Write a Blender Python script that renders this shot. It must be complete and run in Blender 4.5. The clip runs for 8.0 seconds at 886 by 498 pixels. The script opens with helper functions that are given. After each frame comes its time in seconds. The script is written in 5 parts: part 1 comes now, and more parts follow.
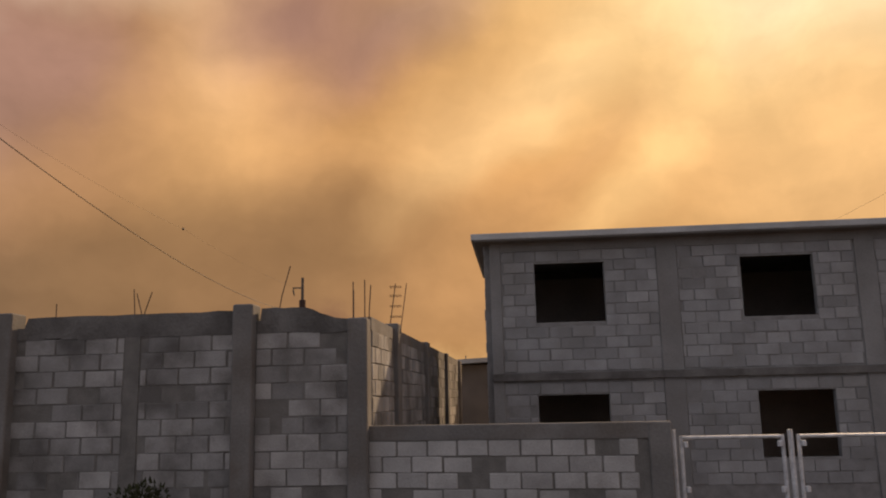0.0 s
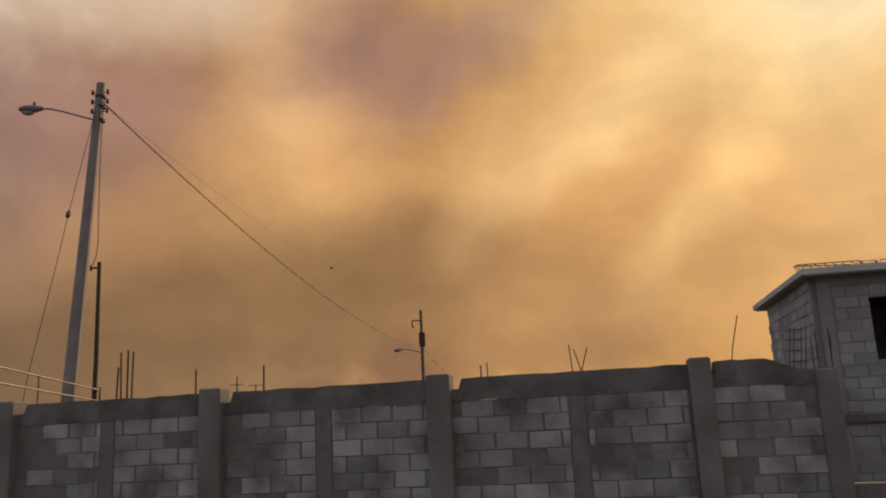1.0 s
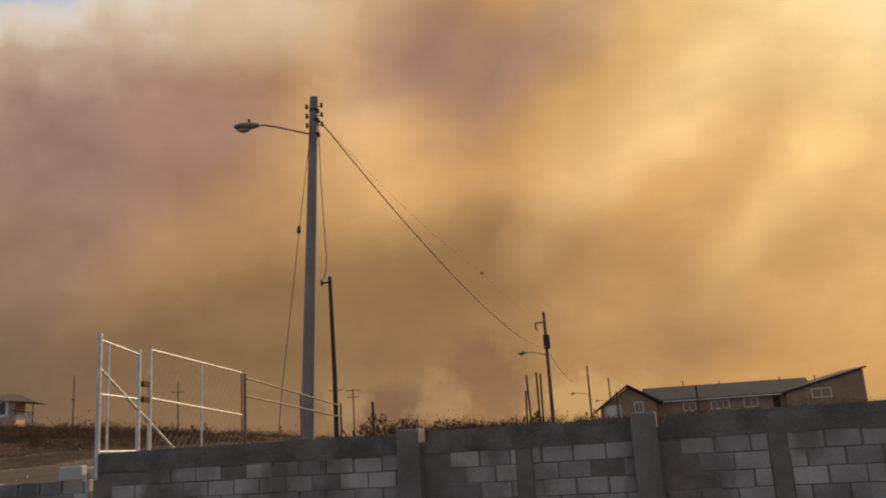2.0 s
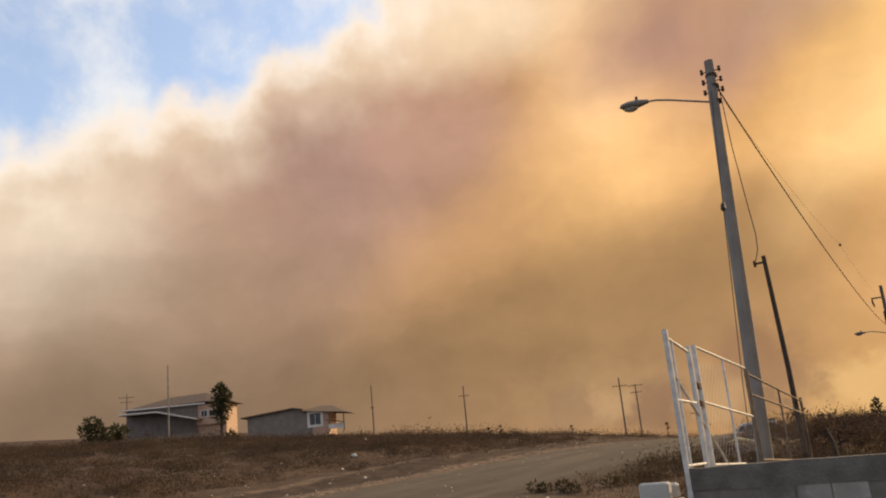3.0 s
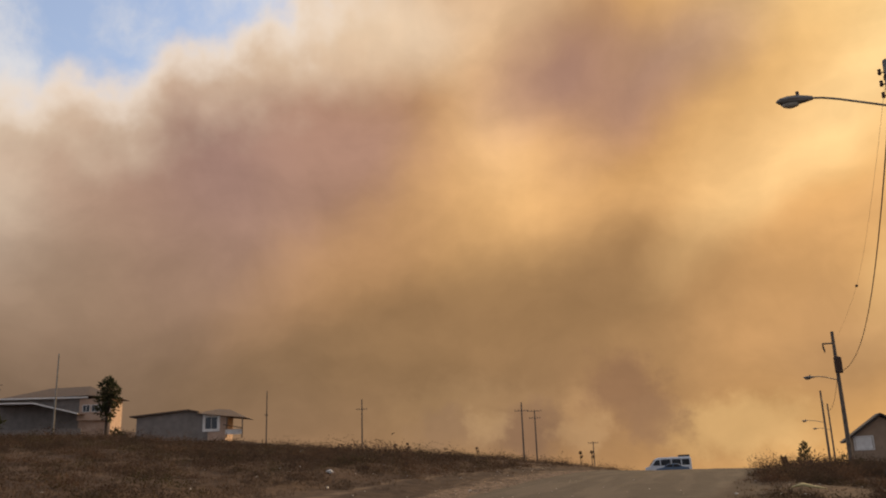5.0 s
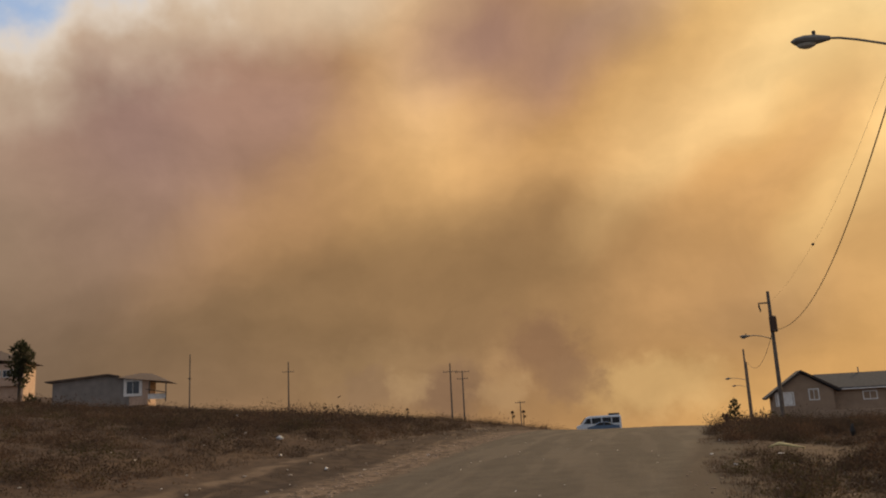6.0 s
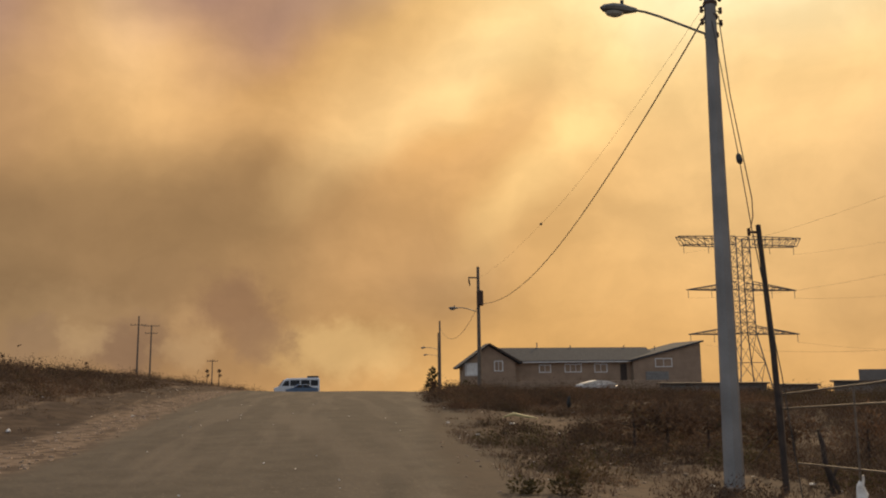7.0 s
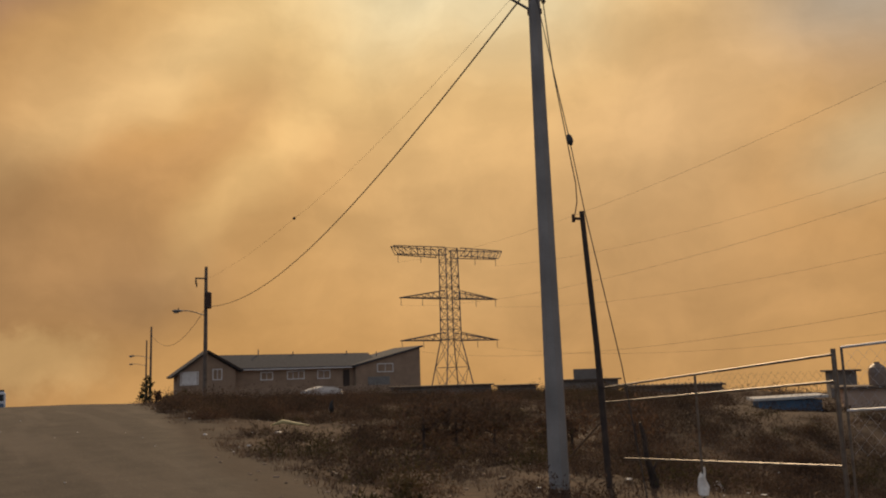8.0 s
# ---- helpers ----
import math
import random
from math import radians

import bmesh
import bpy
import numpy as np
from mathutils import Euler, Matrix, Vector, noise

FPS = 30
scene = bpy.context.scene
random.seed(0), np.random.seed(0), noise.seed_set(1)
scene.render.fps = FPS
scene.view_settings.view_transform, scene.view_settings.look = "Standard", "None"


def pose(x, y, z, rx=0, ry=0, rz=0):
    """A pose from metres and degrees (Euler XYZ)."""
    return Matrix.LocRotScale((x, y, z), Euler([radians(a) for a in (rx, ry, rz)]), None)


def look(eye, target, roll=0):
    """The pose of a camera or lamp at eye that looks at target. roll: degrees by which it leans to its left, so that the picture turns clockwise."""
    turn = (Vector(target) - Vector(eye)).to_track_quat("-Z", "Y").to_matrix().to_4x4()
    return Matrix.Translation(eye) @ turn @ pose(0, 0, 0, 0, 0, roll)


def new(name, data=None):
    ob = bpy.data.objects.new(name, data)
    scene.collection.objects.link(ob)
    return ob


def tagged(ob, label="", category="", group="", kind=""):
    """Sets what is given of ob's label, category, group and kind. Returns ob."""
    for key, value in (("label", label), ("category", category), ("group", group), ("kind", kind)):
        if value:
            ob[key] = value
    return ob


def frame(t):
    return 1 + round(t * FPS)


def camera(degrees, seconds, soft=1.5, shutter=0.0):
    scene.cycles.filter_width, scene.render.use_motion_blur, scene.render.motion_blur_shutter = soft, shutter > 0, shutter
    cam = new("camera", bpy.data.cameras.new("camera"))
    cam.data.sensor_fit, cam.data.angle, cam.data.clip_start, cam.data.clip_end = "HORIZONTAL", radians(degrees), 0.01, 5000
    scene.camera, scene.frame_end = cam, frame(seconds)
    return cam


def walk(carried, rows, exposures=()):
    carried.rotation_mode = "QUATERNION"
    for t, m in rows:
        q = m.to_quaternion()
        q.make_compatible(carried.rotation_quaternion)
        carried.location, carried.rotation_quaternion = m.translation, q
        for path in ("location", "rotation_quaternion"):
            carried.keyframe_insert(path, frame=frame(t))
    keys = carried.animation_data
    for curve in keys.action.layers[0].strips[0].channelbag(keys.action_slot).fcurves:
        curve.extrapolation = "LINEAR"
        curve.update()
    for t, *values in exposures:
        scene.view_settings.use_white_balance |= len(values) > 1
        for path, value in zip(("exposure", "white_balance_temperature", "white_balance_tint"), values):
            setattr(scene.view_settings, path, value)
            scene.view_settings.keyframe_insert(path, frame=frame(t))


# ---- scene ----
cam = camera(56.1, 8.0, soft=2.0)
PATH = [
    (0, (1.091, -0.137, 1.733), (1.21, 1.827, 2.094), -1.3),
    (0.5, (-1.096, 0.082, 1.988), (-0.978, 2.044, 2.358), -1.6),
    (0.8, (-2.49, 0.15, 2.15), (-2.454, 2.11, 2.546), -2.1),
    (1, (-3.384, 0.209, 2.247), (-3.429, 2.162, 2.675), -2.8),
    (1.2, (-4.047, 0.283, 2.424), (-4.157, 2.232, 2.86), -3.5),
    (2.3, (-9.389, 0.694, 2.926), (-9.724, 2.616, 3.365), -3.7),
    (2.5, (-10.368, 0.85, 3.062), (-10.833, 2.747, 3.491), -4.0),
    (3, (-12.569, 1.173, 3.315), (-13.359, 2.946, 3.797), -5.6),
    (3.5, (-14.498, 1.639, 3.538), (-15.396, 3.344, 4.073), -6.6),
    (4, (-16.391, 2.112, 3.778), (-17.197, 3.869, 4.289), -5.5),
    (4.5, (-17.982, 2.491, 3.919), (-18.651, 4.32, 4.373), -3.2),
    (4.7, (-18.564, 2.57, 3.937), (-19.167, 4.408, 4.444), -2.5),
    (5.8, (-21.037, 3.922, 4.198), (-21.464, 5.826, 4.637), -2.2),
    (6, (-21.41, 4.274, 4.207), (-21.782, 6.197, 4.611), -2.9),
    (6.5, (-22.203, 5.377, 4.236), (-22.387, 7.345, 4.54), -2.8),
    (7, (-23.189, 6.67, 4.292), (-22.859, 8.62, 4.587), -0.6),
    (7.5, (-23.816, 8.075, 4.32), (-23.333, 9.965, 4.758), -3.6),
    (8, (-24.352, 9.662, 4.138), (-23.379, 11.383, 4.437), -1.9),
]
walk(cam, [(t, look(eye, target, roll)) for t, eye, target, roll in PATH],
     [(0, -0.02, 6700, 18), (0.6, -0.1, 6650, 17), (1.2, -0.14, 6600, 14), (2.5, -0.1, 6500, 9), (3.0, 0.36, 6500, 9.5), (3.5, 0.18, 6500, 8), (4.0, 0.12, 6500, 11),
      (4.5, 0.16, 6550, 14), (5.0, 0.05, 6500, 12), (6.0, -0.08, 6450, 9), (6.5, 0.05, 6350, 7.5), (7.0, 0.1, 6350, 7.5), (7.5, -0.34, 6400, 12), (8.0, -0.34, 6500, 12)])

# ---- world, sun, exposure ----
SUN_AZ, SUN_EL = 37.0, 31.0          # degrees right of +y, degrees up


def lin(r, g, b, a=1.0):
    return tuple((c / 255 / 12.92 if c / 255 <= 0.04045 else ((c / 255 + 0.055) / 1.055) ** 2.4) for c in (r, g, b)) + (a,)


def build_world():
    w = bpy.data.worlds.new("smoky_sky")
    scene.world = w
    w.use_nodes = True
    nt = w.node_tree
    nt.nodes.clear()
    N, L = nt.nodes.new, nt.links.new

    def plug(sock, v):
        if isinstance(v, bpy.types.NodeSocket):
            L(v, sock)
        else:
            sock.default_value = v

    def m(op, a, b=0.0, c=0.0, clamp=False):
        n = N("ShaderNodeMath")
        n.operation, n.use_clamp = op, clamp
        for s, v in zip(n.inputs, (a, b, c)):
            plug(s, v)
        return n.outputs[0]

    def mix(f, a, b):
        n = N("ShaderNodeMix")
        n.data_type = "RGBA"
        plug(n.inputs[0], f), plug(n.inputs[6], a), plug(n.inputs[7], b)
        return n.outputs[2]

    def ramp(v, a, b, lo=0.0, hi=1.0):
        n = N("ShaderNodeMapRange")
        n.interpolation_type = "SMOOTHSTEP"
        plug(n.inputs[0], v)
        for i, k in enumerate((a, b, lo, hi)):
            n.inputs[1 + i].default_value = k
        return n.outputs[0]

    def noise3(vec, scale, detail, rough=0.55):
        n = N("ShaderNodeTexNoise")
        L(vec, n.inputs["Vector"])
        n.inputs["Scale"].default_value, n.inputs["Detail"].default_value, n.inputs["Roughness"].default_value = scale, detail, rough
        return n

    tc = N("ShaderNodeTexCoord")
    sep = N("ShaderNodeSeparateXYZ")
    L(tc.outputs["Generated"], sep.inputs[0])
    az = m("MULTIPLY", m("ARCTAN2", sep.outputs[0], sep.outputs[1]), 57.29578)
    el = m("MULTIPLY", m("ARCSINE", sep.outputs[2]), 57.29578)
    pos = N("ShaderNodeCombineXYZ")
    plug(pos.inputs[0], az), plug(pos.inputs[1], el)
    # soft turbulence bends every edge of the smoke
    n1 = noise3(pos.outputs[0], 0.075, 4)
    sub = N("ShaderNodeVectorMath")
    sub.operation = "SUBTRACT"
    L(n1.outputs["Color"], sub.inputs[0])
    sub.inputs[1].default_value = (0.5, 0.5, 0.5)
    sc = N("ShaderNodeVectorMath")
    sc.operation = "SCALE"
    L(sub.outputs[0], sc.inputs[0])
    sc.inputs["Scale"].default_value = 7.0
    wp = N("ShaderNodeVectorMath")
    wp.operation = "ADD"
    L(pos.outputs[0], wp.inputs[0]), L(sc.outputs[0], wp.inputs[1])
    flat = N("ShaderNodeVectorMath")
    flat.operation = "MULTIPLY"
    L(wp.outputs[0], flat.inputs[0])
    flat.inputs[1].default_value = (1, 1, 0)
    P = flat.outputs[0]

    # finer curls for the low puffs near the ground
    n2 = noise3(pos.outputs[0], 0.42, 5, 0.6)
    sub2, sc2, wp2 = N("ShaderNodeVectorMath"), N("ShaderNodeVectorMath"), N("ShaderNodeVectorMath")
    sub2.operation, sc2.operation, wp2.operation = "SUBTRACT", "MULTIPLY", "ADD"
    L(n2.outputs["Color"], sub2.inputs[0])
    sub2.inputs[1].default_value = (0.5, 0.5, 0.5)
    L(sub2.outputs[0], sc2.inputs[0])
    sc2.inputs[1].default_value = (5.5, 4.0, 0.0)
    L(pos.outputs[0], wp2.inputs[0]), L(sc2.outputs[0], wp2.inputs[1])
    PUFF = wp2.outputs[0]

    def blob(col, a, e, ra, re, rot, colour, amount, P=P, outer=1.7):
        mp = N("ShaderNodeMapping")
        mp.vector_type = "TEXTURE"
        L(P, mp.inputs[0])
        mp.inputs[1].default_value, mp.inputs[2].default_value, mp.inputs[3].default_value = (a, e, 0), (0, 0, radians(rot)), (ra, re, 1)
        ln = N("ShaderNodeVectorMath")
        ln.operation = "LENGTH"
        L(mp.outputs[0], ln.inputs[0])
        return mix(ramp(ln.outputs["Value"], 0.0 if outer > 1.5 else 0.35, outer, amount, 0.0), col, lin(colour[0] * 0.985, colour[1] * 1.005, colour[2] * 1.05))

    # smoke: grey tan to the west, brown in the middle, gold towards the sun
    col = mix(ramp(az, -48, -16), lin(182, 148, 124), lin(176, 132, 86))
    col = mix(ramp(az, -14, 14), col, lin(214, 162, 98))
    for b in SMOKE:
        col = blob(col, *b)
    for b in PUFFS:
        col = blob(col, *b, P=PUFF, outer=1.3)
    # wisps drawn out along the wind
    mp = N("ShaderNodeMapping")
    L(P, mp.inputs[0])
    mp.inputs[2].default_value, mp.inputs[3].default_value = (0, 0, radians(-38)), (0.05, 0.16, 1)
    wn = noise3(mp.outputs[0], 1.0, 5, 0.5)
    gain = ramp(wn.outputs["Fac"], 0.3, 0.72, 0.91, 1.1)
    pn = noise3(wp.outputs[0], 0.16, 6, 0.6)
    gain = m("MULTIPLY", gain, ramp(pn.outputs["Fac"], 0.3, 0.7, 0.93, 1.07))
    # the plume thins and glows higher up towards the sun
    gain = m("MULTIPLY", gain, m("MULTIPLY_ADD", m("MULTIPLY", ramp(az, -20, -6), ramp(el, 10, 18)), 0.12, 1.0))
    g3 = N("ShaderNodeVectorMath")
    g3.operation = "SCALE"
    L(col, g3.inputs[0]), L(gain, g3.inputs["Scale"])
    col = g3.outputs[0]
    # the plume's upper edge, billowing, with bright rims
    bn = noise3(pos.outputs[0], 0.11, 4, 0.5)
    bn2 = noise3(pos.outputs[0], 0.3, 4, 0.5)
    wig = m("ADD", m("MULTIPLY", m("SUBTRACT", bn.outputs["Fac"], 0.5), 13.0), m("MULTIPLY", m("SUBTRACT", bn2.outputs["Fac"], 0.5), 5.0))
    left = m("SUBTRACT", el, m("MULTIPLY_ADD", m("ADD", az, 27.0), 0.39, 29.6))
    right = m("SUBTRACT", el, m("MULTIPLY_ADD", m("SUBTRACT", 75.0, az), 0.6, 26.0))
    over = m("ADD", m("MAXIMUM", left, right), wig)
    rim = m("MULTIPLY", ramp(over, -8.0, 0.5), ramp(az, -10, -26))
    col = mix(m("MULTIPLY", rim, 0.55), col, lin(234, 214, 186))
    edge = m("MULTIPLY", ramp(over, -3.2, 0.6), ramp(az, -16, -28))
    col = mix(m("MULTIPLY", edge, 0.5), col, lin(250, 240, 228))
    clear = ramp(over, -0.8, 2.4)
    sky = N("ShaderNodeTexSky")
    sky.sky_type, sky.sun_disc = "NISHITA", False
    sky.sun_elevation, sky.sun_rotation = radians(SUN_EL), radians(SUN_AZ)
    sky.air_density, sky.dust_density = 1.0, 2.5
    s2 = N("ShaderNodeVectorMath")
    s2.operation = "SCALE"
    L(sky.outputs[0], s2.inputs[0])
    s2.inputs["Scale"].default_value = SKY_STRENGTH
    cn = noise3(wp.outputs[0], 0.09, 6, 0.6)
    blue = mix(ramp(cn.outputs["Fac"], 0.4, 0.68, 0.14, 0.9), s2.outputs[0], lin(222, 220, 218))
    # clear sky shows only in the west; overhead and behind, an unseen dull smoke veil is added, brighter low down to
    # fill the walls
    veil = mix(ramp(el, 10, 60), lin(174, 177, 186), lin(166, 162, 164))
    west = m("MULTIPLY", ramp(az, -150, -110), ramp(az, -4, -22))
    blue = mix(west, veil, blue)
    col = mix(clear, col, blue)
    bg, out = N("ShaderNodeBackground"), N("ShaderNodeOutputWorld")
    L(col, bg.inputs[0]), L(bg.outputs[0], out.inputs[0])


SKY_STRENGTH = 0.2
# drifting masses of smoke: azimuth, height, half widths, lean, colour, density
SMOKE = [
    (-30, 5, 30, 7, 0, (138, 108, 79), 0.85),
    (5, 10, 10, 6, 0, (214, 160, 102), 0.6),
    (-17, 8, 17, 6.5, 8, (142, 109, 72), 0.85),
    (-8, 10.6, 9, 3.8, 10, (160, 121, 78), 0.7),
    (-50, 15, 9, 7, 20, (208, 188, 160), 0.7),
    (-40, 11.5, 13, 6, 25, (152, 123, 96), 0.7),
    (-45, 4, 16, 6, 0, (114, 92, 70), 0.8),
    (-31, 20, 8, 8, 35, (160, 124, 110), 0.8),
    (-22, 21.5, 6, 6, 20, (172, 131, 110), 0.75),
    (-18, 29.5, 10, 3.4, 5, (240, 207, 166), 0.8),
    (-21, 14.6, 9, 2.8, 26, (204, 153, 100), 0.6),
    (-11.5, 18.6, 6.5, 5.5, 12, (232, 178, 112), 0.85),
    (-12.5, 25, 3.4, 6, -8, (230, 182, 128), 0.7),
    (-7, 25.6, 6, 3.2, 10, (162, 123, 108), 0.75),
    (1, 25.6, 9, 2.8, 32, (162, 122, 102), 0.85),
    (11.5, 21.3, 12, 2.6, 36, (254, 206, 136), 0.9),
    (5, 19.6, 7, 3, 25, (238, 187, 120), 0.6),
    (25, 23, 11, 5, 20, (250, 203, 132), 0.7),
    (14, 16.6, 7, 1.5, 42, (208, 154, 96), 0.4),
    (18, 15, 9, 1.9, 46, (253, 203, 128), 0.75),
    (9.5, 6.5, 5, 3.0, 20, (164, 124, 84), 0.55),
    (32, 14, 15, 9, 10, (250, 198, 128), 0.8),
    (32, 33, 24, 13, 0, (255, 219, 148), 0.9),
    (47, 6, 16, 7, 0, (214, 164, 106), 0.6),
    (47, 17, 9, 7, 30, (238, 192, 132), 0.6),
    (60, 24, 9, 6, 0, (180, 172, 152), 0.75),
    (59, 13, 5, 3.5, 20, (216, 192, 144), 0.6),
    (33, 31, 12, 8, 0, (255, 242, 196), 0.85),
]
# low puffs rolling along the ground
PUFFS = [
    (2.8, 1.6, 5, 2.2, 0, (228, 180, 114), 0.7),
    (-15, 3.0, 6, 2.8, 0, (172, 134, 90), 0.55),
    (-7.0, 3.4, 2.4, 2.0, 10, (190, 146, 97), 0.5),
    (-4.4, 4.6, 2.6, 3.0, 10, (144, 106, 74), 0.8),
    (-11.2, 2.0, 3.4, 1.9, 0, (138, 104, 76), 0.8),
    (-2.6, 2.2, 2.2, 1.7, 0, (152, 114, 80), 0.7),
    (-7.6, 1.6, 2.0, 1.2, 0, (190, 148, 100), 0.55),
    (-16.5, 2.0, 2.6, 1.4, 0, (150, 116, 84), 0.6),
    (-13.6, 2.4, 1.6, 1.2, 0, (196, 156, 106), 0.45),
]
build_world()
sun = new("sun", bpy.data.lights.new("sun", "SUN"))
sun.data.energy, sun.data.angle, sun.data.color = 3.5, radians(1.6), (1.0, 0.74, 0.45)
sa, se = radians(SUN_AZ), radians(SUN_EL)
sun.matrix_world = look((30 * math.sin(sa) * math.cos(se), 30 * math.cos(sa) * math.cos(se), 30 * math.sin(se)), (0, 0, 0))


# ---- materials ----
def material(name, base, other=None, rough=0.85, metal=0.0, scale=3.0, bump=0.15, fine=40.0, per="none", spread=0.25, stain=None):
    """Two scales of mottling between base and other, fine relief, and a spread of tone from piece to piece."""
    mt = bpy.data.materials.new(name)
    mt.use_nodes = True
    nt = mt.node_tree
    b = nt.nodes["Principled BSDF"]
    N, L = nt.nodes.new, nt.links.new
    tc = N("ShaderNodeTexCoord")
    n1, n2 = N("ShaderNodeTexNoise"), N("ShaderNodeTexNoise")
    for n, s, d in ((n1, scale, 4), (n2, fine, 3)):
        L(tc.outputs["Object"] if per != "object" else N("ShaderNodeNewGeometry").outputs["Position"], n.inputs["Vector"])
        n.inputs["Scale"].default_value, n.inputs["Detail"].default_value = s, d
    other = other or tuple(c * 0.6 for c in base)
    mx = N("ShaderNodeMix")
    mx.data_type = "RGBA"
    r = N("ShaderNodeMapRange")
    r.inputs[1].default_value, r.inputs[2].default_value = 0.32, 0.68
    L(n1.outputs["Fac"], r.inputs[0]), L(r.outputs[0], mx.inputs[0])
    mx.inputs[6].default_value, mx.inputs[7].default_value = (*base, 1), (*other, 1)
    col = mx.outputs[2]
    if stain:
        n3, r3, m3 = N("ShaderNodeTexNoise"), N("ShaderNodeMapRange"), N("ShaderNodeMix")
        L(N("ShaderNodeNewGeometry").outputs["Position"], n3.inputs["Vector"])
        n3.inputs["Scale"].default_value, n3.inputs["Detail"].default_value = stain[1], 6
        r3.inputs[1].default_value, r3.inputs[2].default_value, r3.inputs[4].default_value = stain[2], stain[2] + 0.2, 0.88
        m3.data_type = "RGBA"
        L(n3.outputs["Fac"], r3.inputs[0]), L(r3.outputs[0], m3.inputs[0]), L(col, m3.inputs[6])
        m3.inputs[7].default_value = (*stain[0], 1)
        col = m3.outputs[2]
    hv = N("ShaderNodeHueSaturation")
    L(col, hv.inputs["Color"])
    if per != "none":
        src = N("ShaderNodeObjectInfo").outputs["Random"] if per == "object" else N("ShaderNodeNewGeometry").outputs["Random Per Island"]
        rr = N("ShaderNodeMapRange")
        L(src, rr.inputs[0])
        rr.inputs[3].default_value, rr.inputs[4].default_value = 1 - spread, 1 + spread
        mm = N("ShaderNodeMath")
        mm.operation = "MULTIPLY"
        L(rr.outputs[0], mm.inputs[0])
    else:
        mm = N("ShaderNodeMath")
        mm.operation, mm.inputs[0].default_value = "MULTIPLY", 1.0
    f = N("ShaderNodeMapRange")
    L(n2.outputs["Fac"], f.inputs[0])
    f.inputs[3].default_value, f.inputs[4].default_value = 0.8, 1.2
    L(f.outputs[0], mm.inputs[1]), L(mm.outputs[0], hv.inputs["Value"])
    L(hv.outputs[0], b.inputs["Base Color"])
    b.inputs["Roughness"].default_value, b.inputs["Metallic"].default_value = rough, metal
    if bump:
        bp = N("ShaderNodeBump")
        bp.inputs["Strength"].default_value, bp.inputs["Distance"].default_value = bump, 0.02
        L(n2.outputs["Fac"], bp.inputs["Height"]), L(bp.outputs[0], b.inputs["Normal"])
    return mt


BLOCK = material("concrete_block", (0.37, 0.352, 0.33), (0.25, 0.238, 0.22), 0.95, scale=2.2, bump=0.5, fine=55, per="object", spread=0.32, stain=((0.125, 0.113, 0.1), 1.5, 0.44))
BLOCK_JOINED = material("concrete_block_joined", (0.37, 0.352, 0.33), (0.25, 0.238, 0.22), 0.95, scale=2.2, bump=0.5, fine=55, per="island", spread=0.32, stain=((0.125, 0.113, 0.1), 1.5, 0.44))
# paler copy of the block: the low wall's brighter skylight is in the colour
LITBLOCK = material("lit_block", (0.44, 0.42, 0.392), (0.33, 0.314, 0.292), 0.95, scale=2.2, bump=0.5, fine=55, per="object", spread=0.16, stain=((0.28, 0.262, 0.24), 1.7, 0.5))
HOUSEBLOCK = material("house_block", (0.345, 0.338, 0.328), (0.26, 0.253, 0.245), 0.95, scale=2.2, bump=0.5, fine=55, per="object", spread=0.17, stain=((0.25, 0.24, 0.225), 1.4, 0.45))
HOUSEBLOCK_JOINED = material("house_block_joined", (0.345, 0.338, 0.328), (0.26, 0.253, 0.245), 0.95, scale=2.2, bump=0.5, fine=55, per="island", spread=0.17, stain=((0.25, 0.24, 0.225), 1.4, 0.45))
HOUSEMORTAR = material("house_mortar", (0.27, 0.26, 0.245), (0.2, 0.19, 0.18), 0.95, scale=5, bump=0.6, fine=70)
MORTAR = material("mortar", (0.2, 0.185, 0.165), (0.14, 0.13, 0.115), 0.95, scale=5, bump=0.6, fine=70)
CONCRETE2 = material("smooth_cast_concrete", (0.27, 0.26, 0.246), (0.2, 0.192, 0.18), 0.92, scale=1.1, bump=0.3, fine=40, stain=((0.2, 0.185, 0.17), 0.8, 0.5))
CONCRETE = material("cast_concrete", (0.225, 0.21, 0.192), (0.14, 0.13, 0.118), 0.92, scale=1.3, bump=0.4, fine=35, stain=((0.14, 0.12, 0.1), 1.6, 0.46))
BEAM = material("rough_bond_beam", (0.185, 0.173, 0.158), (0.115, 0.106, 0.096), 0.95, scale=2.4, bump=0.7, fine=28, stain=((0.085, 0.077, 0.068), 2.2, 0.46))
POLE_CON = material("pole_concrete", (0.25, 0.238, 0.222), (0.165, 0.156, 0.145), 0.85, scale=1.1, bump=0.25, fine=50)
RUST = material("rusty_steel", (0.09, 0.05, 0.03), (0.05, 0.03, 0.025), 0.8, metal=0.3, scale=12)
GALV = material("galvanised_pipe", (0.66, 0.66, 0.66), (0.45, 0.45, 0.45), 0.55, metal=0.3, scale=9, bump=0.05)
DARKWOOD = material("tarred_wood", (0.055, 0.038, 0.028), (0.03, 0.022, 0.018), 0.85, scale=6, bump=0.4)
GREYWOOD = material("weathered_wood", (0.15, 0.12, 0.095), (0.09, 0.07, 0.055), 0.9, scale=3, bump=0.3)
BLACK = material("black_rubber", (0.02, 0.02, 0.02), (0.012, 0.012, 0.012), 0.6, bump=0.05)
# darker copy of GALV: rust, plus the shade of backlit pipes put into the colour
SHADEGALV = material("rusty_shaded_pipe", (0.19, 0.155, 0.12), (0.11, 0.085, 0.065), 0.5, metal=0.45, scale=7, bump=0.05)
